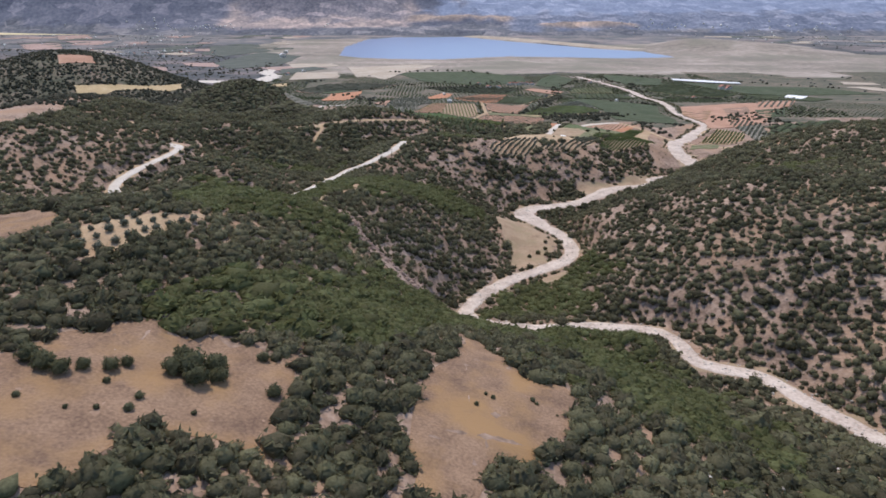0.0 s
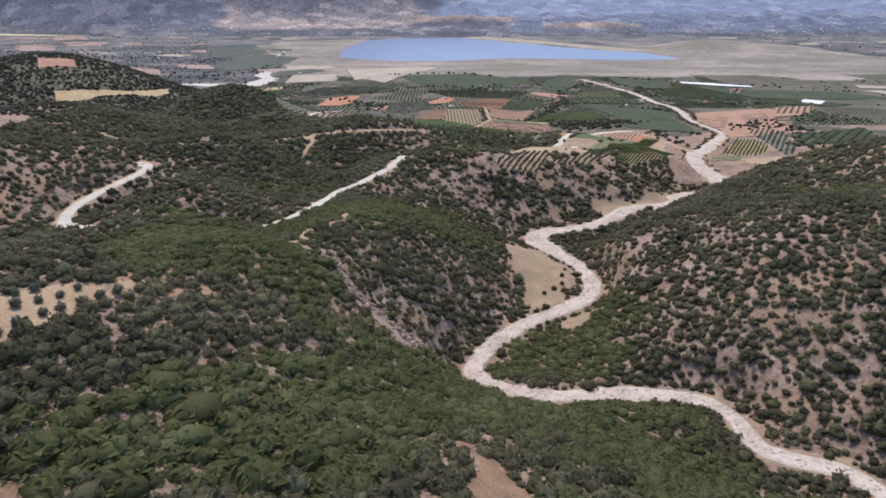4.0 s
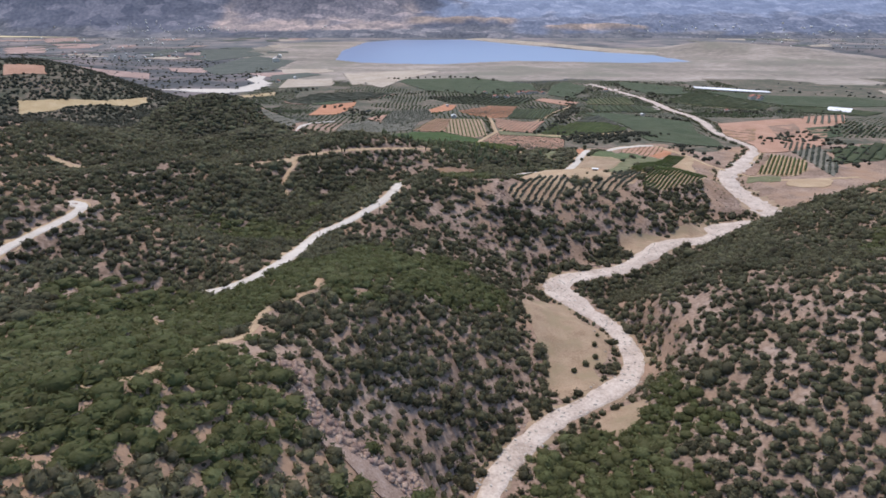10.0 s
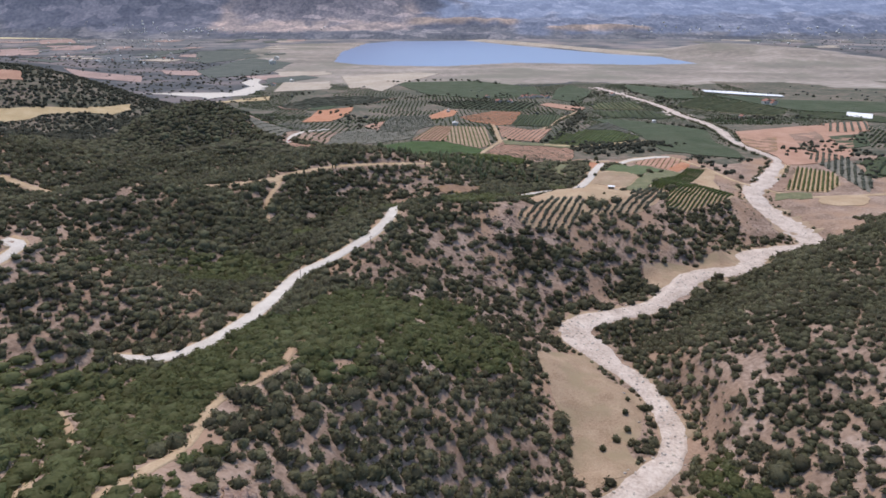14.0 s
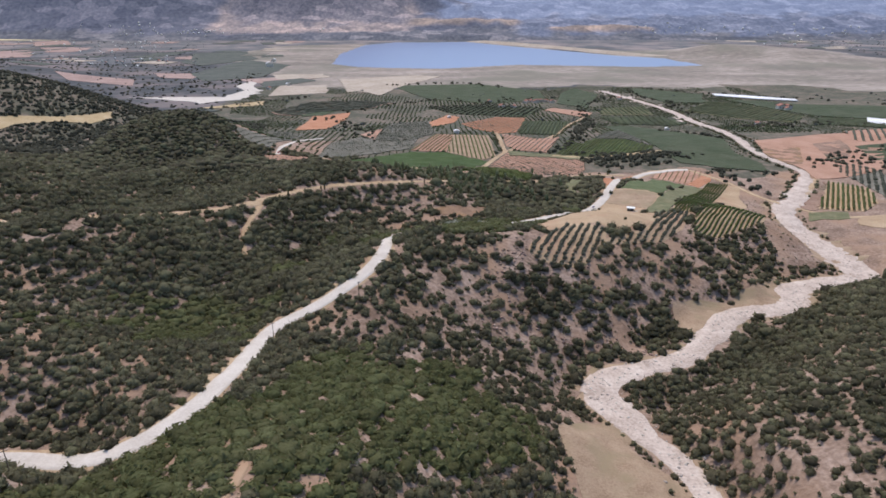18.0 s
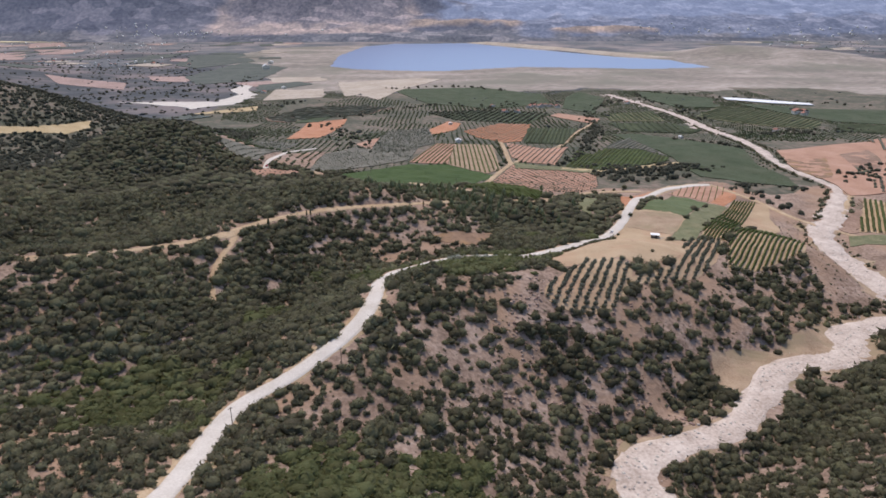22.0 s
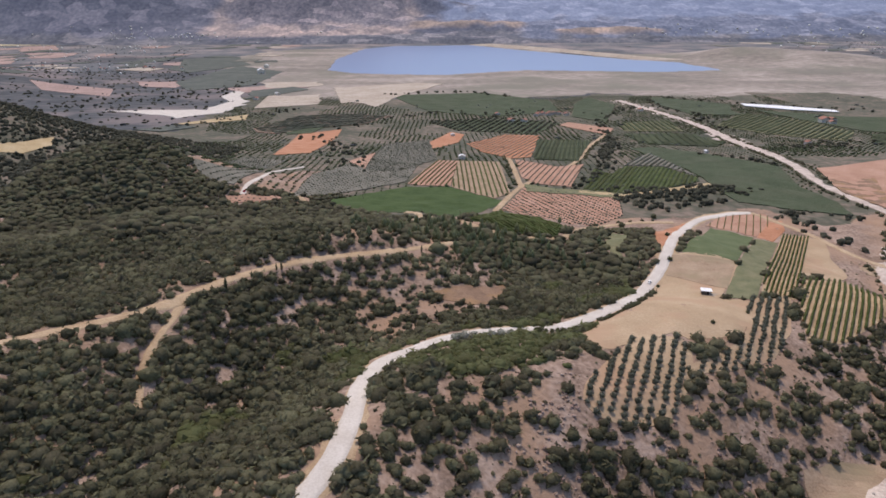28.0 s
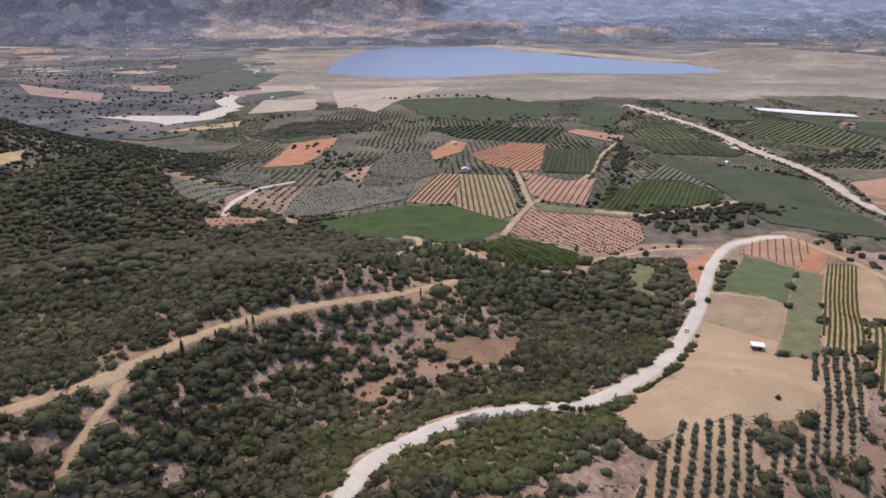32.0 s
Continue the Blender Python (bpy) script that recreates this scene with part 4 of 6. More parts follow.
def strew(name, kinds, x, y, r, tall, material, label, category, sink=0.25, kind="stuff"):
    """One mesh of many crowns, each a turned and scaled copy of one of the kinds, on the ground at x, y."""
    z = ground_z(x, y)
    pick, turn = rng.randint(len(kinds), size=len(x)), rng.rand(len(x)) * 6.283
    vs, fs, base = [], [], 0
    for k, (v, f) in enumerate(kinds):
        i = np.where(pick == k)[0]
        if not len(i):
            continue
        c, s = np.cos(turn[i])[:, None], np.sin(turn[i])[:, None]
        wide = 0.85 + 0.3 * rng.rand(len(i), 1)
        px_, py_ = v[:, 0] * wide, v[:, 1] / wide
        w = np.stack([px_ * c - py_ * s, px_ * s + py_ * c, np.broadcast_to(v[:, 2], px_.shape)], 2)
        w = w * np.stack([r[i], r[i], r[i] * tall[i]], 1)[:, None]
        w = w + np.stack([x[i], y[i], z[i] + r[i] * tall[i] * (0.5 - sink)], 1)[:, None]
        vs.append(w.reshape(-1, 3))
        fs.append((f[None] + (np.arange(len(i)) * len(v))[:, None, None]).reshape(-1, 3) + base)
        base += len(i) * len(v)
    return tagged(new(name, mesh_of(name, np.concatenate(vs), np.concatenate(fs), material, True)), label, category, kind=kind)


def clear_of(x, y, extra=0.0):
    """True where no road, creek or field lies."""
    ok = np.ones(x.shape, bool)
    for key, gap in (("creek", 7.0), ("creek_low", 10.0), ("channel", 8), ("road", 5.0), ("west_road", 5.0), ("track", 4.4), ("side_track", 3.2), ("trail", 2.3), ("spur_trail", 1.9),
                     ("farm_track", 3.2), ("bend_track", 3.2), ("west_track", 3.2), ("west_spur", 3.2), ("orchard_track", 4), ("ford_lane", 3.5), ("spur_track", 4), ("shelf_track", 4)):
        p = GRADED[key]
        near = (x > p[:, 0].min() - 15) & (x < p[:, 0].max() + 15) & (y > p[:, 1].min() - 15) & (y < p[:, 1].max() + 15)
        if near.any():
            d, s = off_line(x[near], y[near], p[::2])
            if p.shape[1] > 3:
                gap = 1.5 + np.interp(s, np.arange(len(p[::2])), p[::2, 3])
            ok[near] &= d > gap + extra
    for poly in FIELDS.values():
        p = np.array(poly)
        near = ok & (x > p[:, 0].min()) & (x < p[:, 0].max()) & (y > p[:, 1].min()) & (y < p[:, 1].max())
        if near.any():
            ok[near] = ~inside(x[near], y[near], poly)
    return ok


def blob(x, y, cx_, cy_, rx_, ry_):
    return np.exp(-((x - cx_) / rx_) ** 2 - ((y - cy_) / ry_) ** 2)


# closed stands: dark evergreen oak, and fresh green scrub
EVERGREEN = [[(109, 521), (155, 561), (198, 574), (239, 615), (232, 558), (154, 444), (131, 457), (121, 486)],
             [(142, 523), (190, 568), (220, 554), (260, 524), (196, 427), (149, 420), (128, 447), (120, 468)],
             [(-179, 498), (-162, 522), (-123, 552), (-85, 530), (-80, 464), (-86, 437), (-96, 420), (-131, 416), (-153, 454), (-134, 479), (-159, 491)],
             [(-144, 534), (-128, 551), (-96, 555), (-70, 550), (-71, 647), (-38, 646), (-41, 546), (-53, 523), (-68, 501), (-126, 504)],
             [(0, 685), (31, 698), (69, 703), (126, 782), (182, 871), (136, 827), (96, 795), (37, 704), (21, 705)],
             [(-313, 862), (-206, 904), (-98, 919), (-34, 892), (-65, 750), (-147, 762), (-211, 778), (-281, 812)]]
HALF_CLOSED = [[(-143, 640), (-124, 600), (-29, 600), (-1, 670), (-40, 690), (-73, 729), (-115, 680)],
               [(-290, 838), (-142, 790), (-55, 776), (-73, 735), (-130, 685), (-180, 635), (-250, 640)],
               [(-157, 603), (-119, 625), (-111, 639), (-53, 646), (-35, 592), (-39, 538), (-128, 550)]]
FRESH = [[(-165, 486), (-150, 532), (-104, 552), (-70, 546), (-57, 535), (-77, 488), (-119, 478)],
         [(-141, 316), (-113, 346), (-81, 437), (-41, 422), (-64, 359), (-66, 285), (-67, 249), (-84, 227), (-95, 227)],
         [(-47, 248), (-29, 277), (6, 322), (27, 297), (46, 283), (77, 284), (107, 281), (97, 248), (-21, 198), (-21, 239)],
         [(-144, 362), (-115, 376), (-95, 394), (-60, 375), (-65, 339), (-75, 301), (-87, 279)],
         [(-65, 422), (-42, 461), (7, 491), (36, 474), (39, 454), (-4, 412), (-37, 387), (-50, 376)],
         [(74, 371), (100, 403), (105, 366), (108, 333), (63, 353)],
         [(28, 311), (39, 361), (71, 369), (96, 337), (84, 312), (60, 309)],
         [(-54, 422), (-35, 454), (-4, 476), (11, 464), (-14, 428), (-39, 403)],
         [(5, 643), (31, 669), (61, 643), (41, 631), (24, 605), (0, 602)],
         [(-85, 157), (-51, 202), (-17, 258), (7, 242), (-11, 164), (-33, 161), (-66, 145)]]


def stand(x, y, outlines):
    """1 inside any of the outlines, with a ragged edge, else 0."""
    u, v = x + 5 * rough(x, y, 31, 7) + 2 * rough(x, y, 9, 13), y + 6 * rough(x, y, 37, 18) + 2 * rough(x, y, 10, 3)
    got = np.zeros(np.shape(x), bool)
    for outline in outlines:
        got |= inside(u, v, outline)
    return got * 1.0


# where the scrub closes up (or opens): x, y, reach across, reach along, how much
THICK = [(-125, 490, 65, 55, 0.5), (165, 510, 60, 55, 0.45), (-120, 505, 50, 60, 0.2), (175, 260, 60, 60, 0.22), (160, 340, 60, 60, 0.22), (75, 725, 35, 50, 0.5), 
         (30, 668, 40, 20, 0.6), (-10, 400, 40, 45, 0.25), (20, 430, 40, 40, 0.25), (-70, 240, 60, 55, 0.5), (-110, 330, 70, 60, 0.5), (60, 180, 50, 60, 0.5), (70, 230, 45, 40, 0.5), 
         (-70, 400, 45, 35, 0.4), (0, 255, 40, 35, 0.5), (-25, 455, 36, 28, 0.5), (-120, 500, 45, 60, 0.6), (70, 780, 35, 70, 0.7), (110, 800, 30, 50, 0.6), (-120, 850, 110, 60, 0.7), 
         (50, 800, 40, 30, 0.6), (200, 530, 60, 50, 0.5), (150, 450, 28, 30, 0.5), (137, 508, 28, 28, 0.5), (225, 440, 50, 60, 0.5), (95, 331, 25, 30, 0.5), (97, 381, 16, 16, 0.5), 
         (-260, 900, 100, 90, 0.5), (-45, 97, 22, 14, 0.8), (-15, 100, 14, 16, 0.5), (25, 110, 20, 10, 0.6), (14, 618, 30, 16, 0.6), (-12, 612, 14, 16, 0.4), (60, 130, 30, 30, 0.3)]
THIN = [(56, 617, 14, 12, 0.6), (76, 634, 10, 8, 0.5), (40, 594, 14, 12, 0.5), (43, 607, 14, 10, 0.5), (-19, 606, 8, 8, 0.4), (-10, 730, 16, 7, 0.6), (34, 756, 18, 8, 0.5), (123, 421, 22, 22, 0.3), (32, 560, 16, 12, 0.4), (116, 489, 14, 14, 0.3),
        (150, 660, 26, 16, 0.2), (160, 622, 26, 18, 0.25), (-20, 318, 40, 12, 0.4), (100, 605, 40, 22, 0.08), (-190, 640, 30, 10, 0.15)]


def cover(x, y):
    """How much of the ground the scrub covers, 0 to 1."""
    d = 0.80 + 0.24 * rough(x, y, 75, 1) + 0.34 * rough(x, y, 28, 14) + 0.14 * rough(x, y, 11, 20) + 0.35 * step_up(230, 150, y) - 0.10 * step_up(540, 600, y) * step_up(-90, -30, x) + 0.20 * step_up(-40, -100, x) * step_up(540, 600, y)
    d = d + 0.55 * np.maximum(stand(x, y, EVERGREEN), stand(x, y, FRESH)) + 0.40 * stand(x, y, HALF_CLOSED)
    for cx_, cy_, rx_, ry_, a in THICK:
        d = d + a * blob(x, y, cx_, cy_, rx_, ry_)
    for cx_, cy_, rx_, ry_, a in THIN:
        d = d - a * blob(x, y, cx_, cy_, rx_, ry_)
    return d


def greener(x, y):
    """Where the scrub is fresh green instead of dark: above 0.5."""
    return sum(a * blob(x, y, cx_, cy_, rx_, ry_) for cx_, cy_, rx_, ry_, a in (
        (-70, 290, 50, 40, 1), (-22, 460, 34, 26, 1.1), (-46, 405, 30, 24, 0.9), (-110, 530, 30, 30, 0.6), (-75, 600, 22, 22, 0.6), (80, 190, 45, 50, 0.9), (40, 240, 40, 30, 0.8),
        (55, 330, 16, 16, 0.7), (230, 430, 40, 50, 0.7), (-36, 179, 20, 30, 0.5), (40, 667, 40, 14, 0.9), (85, 750, 25, 50, 0.9), (112, 815, 25, 40, 0.8), (15, 618, 34, 16, 1.0), (-40, 640, 40, 25, 0.7))) + 0.75 * stand(x, y, FRESH) - 0.5 * stand(x, y, EVERGREEN) + 0.30 * rough(x, y, 34, 3) + 0.12 * rough(x, y, 9, 8)


def cells(x0, x1, y0, y1, step):
    x, y = np.meshgrid(np.arange(x0, x1, step), np.arange(y0, y1, step))
    x, y = x.ravel(), y.ravel()
    return x + (rng.rand(len(x)) - 0.5) * step * 1.1, y + (rng.rand(len(x)) - 0.5) * step * 1.1


RICH = [tuft(2, 11, 330, 0.085) for _ in range(6)]
GOOD = [tuft(1, 8, 56, 0.152) for _ in range(8)]
FAIR = [tuft(1, 7, 32, 0.182) for _ in range(8)]
POOR = [tuft(1, 5, 0, 0.2, cut=-0.1) for _ in range(6)]

# scrub on the near hills
x, y = cells(-345, 480, 62, 985, 3.15)
seen = (np.abs(x) < 70 + 0.74 * (y + 12)) & ~((y > 900) & (x > -40)) & ~((y > 860) & (x > 30)) & ~((x > 228) & (y > 665) & (x < 330)) & ~((x > 300) & (y > 700))
x, y = x[seen], y[seen]
dens = cover(x, y)
keep = (rng.rand(len(x)) < np.clip(dens * (1 - 0.33 * step_up(500, 570, y)), 0.03, 0.92)) & clear_of(x, y)
x, y, dens = x[keep], y[keep], dens[keep]
r = (1.5 + 1.35 * rng.rand(len(x)) ** 1.5 + 0.7 * np.clip(dens - 0.6, 0, 0.6)) * np.where(rng.rand(len(x)) < 0.10, 1.35, 1.0)
r = r * np.where(rng.rand(len(x)) < 0.18, 0.55, 1.0) * (1 + 0.36 * step_up(500, 570, y))
r = r * np.where(rng.rand(len(x)) < 0.12, 1.3, 1.0) * (1 - 0.45 * np.maximum(blob(x, y, 6, 622, 30, 14), blob(x, y, 18, 643, 24, 9)))
tall = 0.72 + 0.30 * rng.rand(len(x))
own = (y < 172) & (np.abs(x) < 62 + 0.2 * y) & (r > 1.55)
order = np.where(own)[0]
order = order[np.argsort(y[order] + 0.25 * np.abs(x[order]))][:300]
r = np.where(y < 190, r * 1.18, r)
single = np.zeros(len(x), bool)
single[order] = True
near = ~single & (y < 520) & (np.abs(x) < 75 + 0.10 * y)
mid = ~single & ~near & (y < 760)
far = ~single & ~near & ~mid
green = greener(x, y) > 0.5
lush, near = near & green, near & ~green
fresh, mid = mid & green, mid & ~green
strew("scrub", GOOD, x[near], y[near], r[near], tall[near], BUSH, "dense dark green evergreen shrubs on the slopes", "shrubs")
strew("scrub", GOOD, x[lush], y[lush], r[lush] * 1.3, tall[lush] * 0.62, LUSH, "closed fresh green scrub on the shaded slopes", "shrubs")
strew("scrub", FAIR, x[fresh], y[fresh], r[fresh] * 1.3, tall[fresh] * 0.66, LUSH, "fresh green scrub in the shaded gullies", "shrubs")
strew("scrub", FAIR, x[mid], y[mid], r[mid], tall[mid], BUSH, "dark green scrub over rocky hillsides", "shrubs")
strew("scrub", POOR, x[far], y[far], r[far], tall[far], BUSH, "dark green scrub and woods below the hills", "shrubs")
print("shrubs", near.sum(), lush.sum(), fresh.sum(), mid.sum(), far.sum())

# the same scrub goes on beside and behind the flight
x, y = cells(-430, 430, -155, 470, 4.5)
out_ = (np.abs(x) >= 68 + 0.74 * (y + 12)) | (y < 88) | (x < -343)
x, y = x[out_], y[out_]
keep = (rng.rand(len(x)) < np.clip(cover(x, y), 0.05, 0.95)) & clear_of(x, y)
x, y = x[keep], y[keep]
strew("scrub", POOR, x, y, 1.9 + 1.6 * rng.rand(len(x)) ** 1.4, 0.75 + 0.3 * rng.rand(len(x)), BUSH, "dark green scrub over the hills round the valley", "shrubs")


def trunk_mesh(height, thick, limbs):
    """A tapered trunk with limbs that fork into the crown."""
    vs, fs = [], []

    def limb(a, b, ra, rb):
        a, b = np.array(a), np.array(b)
        d = (b - a) / np.linalg.norm(b - a)
        u = np.cross(d, (0.3, 0.9, 0.2))
        u /= np.linalg.norm(u)
        w = np.cross(d, u)
        o = len(vs)
        for c_, rr in ((a, ra), (b, rb)):
            for t in range(5):
                vs.append(c_ + rr * (u * math.cos(t * 1.2566) + w * math.sin(t * 1.2566)))
        for t in range(5):
            fs.append((o + t, o + (t + 1) % 5, o + 5 + (t + 1) % 5, o + 5 + t))

    limb((0, 0, -0.3), (0.05, 0, height * 0.4), thick, thick * 0.7)
    for t in range(limbs):
        g = t * 6.283 / limbs + rng.rand()
        limb((0.05, 0, height * 0.36), (math.cos(g) * height * 0.3, math.sin(g) * height * 0.3, height * (0.62 + 0.12 * rng.rand())), thick * 0.55, thick * 0.2)
    return mesh_of("trunk", vs, fs, BARK)


def tree_kind(name, crown, material, size, tall, label, category, group):
    """A small tree: trunk and leafy crown under one base."""
    base = new(name)
    t = new("trunk", trunk_mesh(size * tall * 1.2, 0.07 + size * 0.05, 4))
    v, f = crown
    c = new("crown", mesh_of("crown", v * (size, size, size * tall) + (0, 0, size * tall * 0.62), f, material, True))
    t.parent = c.parent = base
    return tagged(base, label, category, group)


OAKS = [tree_kind("shrub_oak", k, BUSHT, 1.0, 1.05, "bushy dark green oak with a rounded crown", "tree", "oaks round the clearings") for k in RICH]
for n_, i in enumerate(order):
    k = OAKS[n_ % 6]
    if n_ < 6:
        k.matrix_basis = pose(x[i], y[i], float(ground_z(x[i], y[i])), 0, 0, rng.rand() * 360) @ Matrix.Scale(r[i] * 1.1, 4)
    else:
        copy_thing(k, Matrix.Identity(4)).matrix_basis = pose(x[i], y[i], float(ground_z(x[i], y[i])), 0, 0, rng.rand() * 360) @ Matrix.Scale(r[i] * 1.1, 4)

# low heath and dry tufts between the shrubs
TINY = [tuft(0 + 1, 4, 0, 0.2, cut=0.05) for _ in range(5)]
x, y = cells(-290, 300, 90, 900, 3.3)
ok = (np.abs(x) < 60 + 0.66 * y) & (rng.rand(len(x)) < 0.5 + 0.35 * rough(x, y, 17, 11)) & ~((y > 820) & (x > 20)) & clear_of(x, y)
x, y = x[ok], y[ok]
strew("heath", TINY, x, y, 0.35 + 0.85 * rng.rand(len(x)) ** 2, 0.6 + 0.3 * rng.rand(len(x)), TUFTM, "low dry heath and grass tufts between shrubs", "heath")

# woods on the far western hill, hedges and scattered trees on the plain
x, y = cells(-900, -200, 640, 1560, 4.9)
ok = (x < -200 - 0.1 * (y - 700)) & (np.abs(x) < 0.76 * y + 60) & (raw_height(x, y) > -66) & ((y > 980) | (x < -340)) & (rng.rand(len(x)) < 0.78 + 0.28 * rough(x, y, 90, 8) + 0.28 * rough(x, y, 26, 2)) & clear_of(x, y)
x, y = x[ok], y[ok]
r = 1.7 + 2.3 * rng.rand(len(x)) ** 1.6
strew("woods", POOR, x, y, r, 0.9 + 0.3 * rng.rand(len(x)), FARB, "dark evergreen woods on the western hill", "woods")
lines_x, lines_y = [], []
for key, off, step, chance in (("channel", 11, 7, 0.6), ("channel", -11, 7, 0.55), ("orchard_track", -5, 5, 0.75), ("farm_track", 5, 6, 0.35), ("creek_low", 13, 3.2, 0.5), ("creek_low", -13, 3.2, 0.5),
                               ("creek", 8.6, 3, 0.45), ("creek", -8.6, 3, 0.45), ("road", 5.2, 3.4, 0.3), ("road", -5.2, 3.4, 0.4), ("spur_track", 5, 6, 0.4)):
    p = smooth_line(GRADED[key][:, :2][::3], step)
    d = np.gradient(p, axis=0)
    d /= np.linalg.norm(d, axis=1)[:, None]
    q = p + np.column_stack([-d[:, 1], d[:, 0]]) * off + rng.randn(len(p), 2) * 1.2
    q = q[(rng.rand(len(q)) < chance) & ((key != "road") | (q[:, 1] < 615))]
    lines_x.append(q[:, 0]), lines_y.append(q[:, 1])
x, y = np.concatenate(lines_x), np.concatenate(lines_y)
ok = clear_of(x, y, -1.0)
x, y = x[ok], y[ok]
r = np.where(y > 800, 2.2, 1.3) * (0.7 + 0.7 * rng.rand(len(x)))
strew("hedge_bushes", FAIR, x, y, r, 0.9 + 0.3 * rng.rand(len(x)), BUSH, "dark bushes along creek, tracks and roads", "bushes")


def hedge(points, width, step, size, chance=0.8):
    p = smooth_line(points, step)
    q = np.concatenate([p + rng.randn(len(p), 2) * width for _ in range(2)])
    q = q[rng.rand(len(q)) < chance]
    return q


q = np.concatenate([hedge([(163, 973), (191, 987), (216, 986), (249, 1004), (270, 998)], 7, 2.2, 3), hedge([(129, 1014), (149, 1035), (182, 1112), (218, 1236), (256, 1360)], 5, 6, 3), hedge([(316, 1184), (341, 1163), (358, 1143), (374, 1106)], 2.5, 7, 3),
                    hedge([(462, 1875), (453, 1733), (486, 1643), (455, 1442)], 9, 14, 3), hedge([(477, 1253), (524, 1270), (541, 1249)], 12, 5, 3), hedge([(278, 915), (309, 920), (345, 905)], 4, 8, 3), hedge([(426, 956), (478, 965), (495, 930), (470, 880), (439, 830)], 12, 4, 3), hedge([(170, 1003), (215, 992), (262, 1000), (290, 985)], 9, 4, 3), hedge([(-160, 1500), (-60, 1640), (30, 1700), (90, 1640)], 14, 14, 4),
                    hedge([(-190, 1390), (-140, 1290), (-105, 1190), (-95, 1090)], 16, 8, 3), hedge([(250, 1430), (300, 1600), (390, 1760)], 8, 10, 4), hedge([(470, 1240), (560, 1300), (700, 1290)], 16, 9, 4),
                    hedge([(430, 960), (500, 1010), (620, 1030)], 14, 7, 4), hedge([(-450, 1480), (-380, 1620), (-300, 1760)], 14, 12, 4), hedge([(60, 1560), (160, 1700), (250, 1660)], 20, 14, 4),
                    hedge([(190, 1160), (240, 1300), (262, 1440)], 5, 7, 4), hedge([(300, 930), (290, 880), (300, 840)], 6, 5, 3), hedge([(-700, 1900), (-560, 2050), (-540, 2300)], 30, 16, 4),
                    hedge([(-900, 1700), (-760, 1850), (-700, 2050)], 60, 14, 4), hedge([(500, 1920), (640, 1830), (800, 1700), (950, 1560)], 10, 22, 4), hedge([(-120, 2010), (40, 2060), (170, 1960)], 12, 16, 4)])
tx_, ty_ = cells(160, 290, 905, 1032, 4.6)
ok = inside(tx_, ty_, [(164, 978), (185, 1000), (203, 986), (250, 1022), (280, 1012), (256, 950), (222, 942), (196, 925), (171, 942)]) & (rng.rand(len(tx_)) < 0.42 + 0.5 * rough(tx_, ty_, 24, 4))
q = np.concatenate([q, np.column_stack([tx_[ok], ty_[ok]])])
x, y = q[:, 0], q[:, 1]
r = (2.0 + 0.0007 * y) * (0.75 + 0.7 * rng.rand(len(x)))
strew("hedge_trees", POOR, x, y, r, 0.95 + 0.35 * rng.rand(len(x)), FARB, "dark trees in hedges across the farmland", "trees")
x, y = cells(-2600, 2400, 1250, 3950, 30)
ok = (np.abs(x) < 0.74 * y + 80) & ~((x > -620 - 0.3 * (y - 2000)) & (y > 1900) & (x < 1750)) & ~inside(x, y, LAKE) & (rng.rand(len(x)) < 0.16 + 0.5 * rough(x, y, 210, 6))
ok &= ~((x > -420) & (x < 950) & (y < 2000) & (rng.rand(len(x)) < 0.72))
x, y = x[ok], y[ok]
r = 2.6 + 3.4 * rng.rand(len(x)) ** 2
# these crowns wear the leaf colour with haze painted in
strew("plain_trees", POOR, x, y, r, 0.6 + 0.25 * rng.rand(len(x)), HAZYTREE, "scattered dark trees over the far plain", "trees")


# ---------------------------------------------------------------- rows of vines and olives
def rows_in(poly, turn, gap, step=2.0):
    """Straight rows across an outline: lists of points, one list a row. turn: degrees of the rows from +y, towards +x."""
    d = np.array([math.sin(radians(turn)), math.cos(radians(turn))])
    n_ = np.array([d[1], -d[0]])
    p = np.array(poly, float)
    s0, s1, t0, t1 = (p @ n_).min(), (p @ n_).max(), (p @ d).min(), (p @ d).max()
    out = []
    for s in np.arange(s0 + gap * 0.5, s1, gap):
        t = np.arange(t0, t1 + step, step)
        q = s * n_ + t[:, None] * d
        q = q[inside(q[:, 0], q[:, 1], poly)]
        if len(q) > 2:
            out.append(q)
    return out


def vine_row(q, wide, high, lean=0.3):
    """A leafy hedge along a row, uneven in width and height."""
    d = (q[-1] - q[0]) / np.linalg.norm(q[-1] - q[0])
    n_ = np.array([-d[1], d[0]])
    z = ground_z(q[:, 0], q[:, 1])
    cols = []
    for o, h in ((-0.85, 0.05), (-1.0, 0.5), (-0.45, 0.98), (0.45, 1.0), (1.0, 0.5), (0.85, 0.05)):
        k = (o + lean * rng.randn(len(q)) * 0.6)[:, None] * wide
        cols.append(np.column_stack([q + n_ * k, z + 0.25 + high * (h + 0.22 * h * rng.randn(len(q)))]))
    v = np.stack(cols, 1).reshape(-1, 3)
    i = np.arange(len(v)).reshape(len(q), 6)
    f = np.stack([i[:-1, :-1].ravel(), i[1:, :-1].ravel(), i[1:, 1:].ravel(), i[:-1, 1:].ravel()], 1)
    return v, f


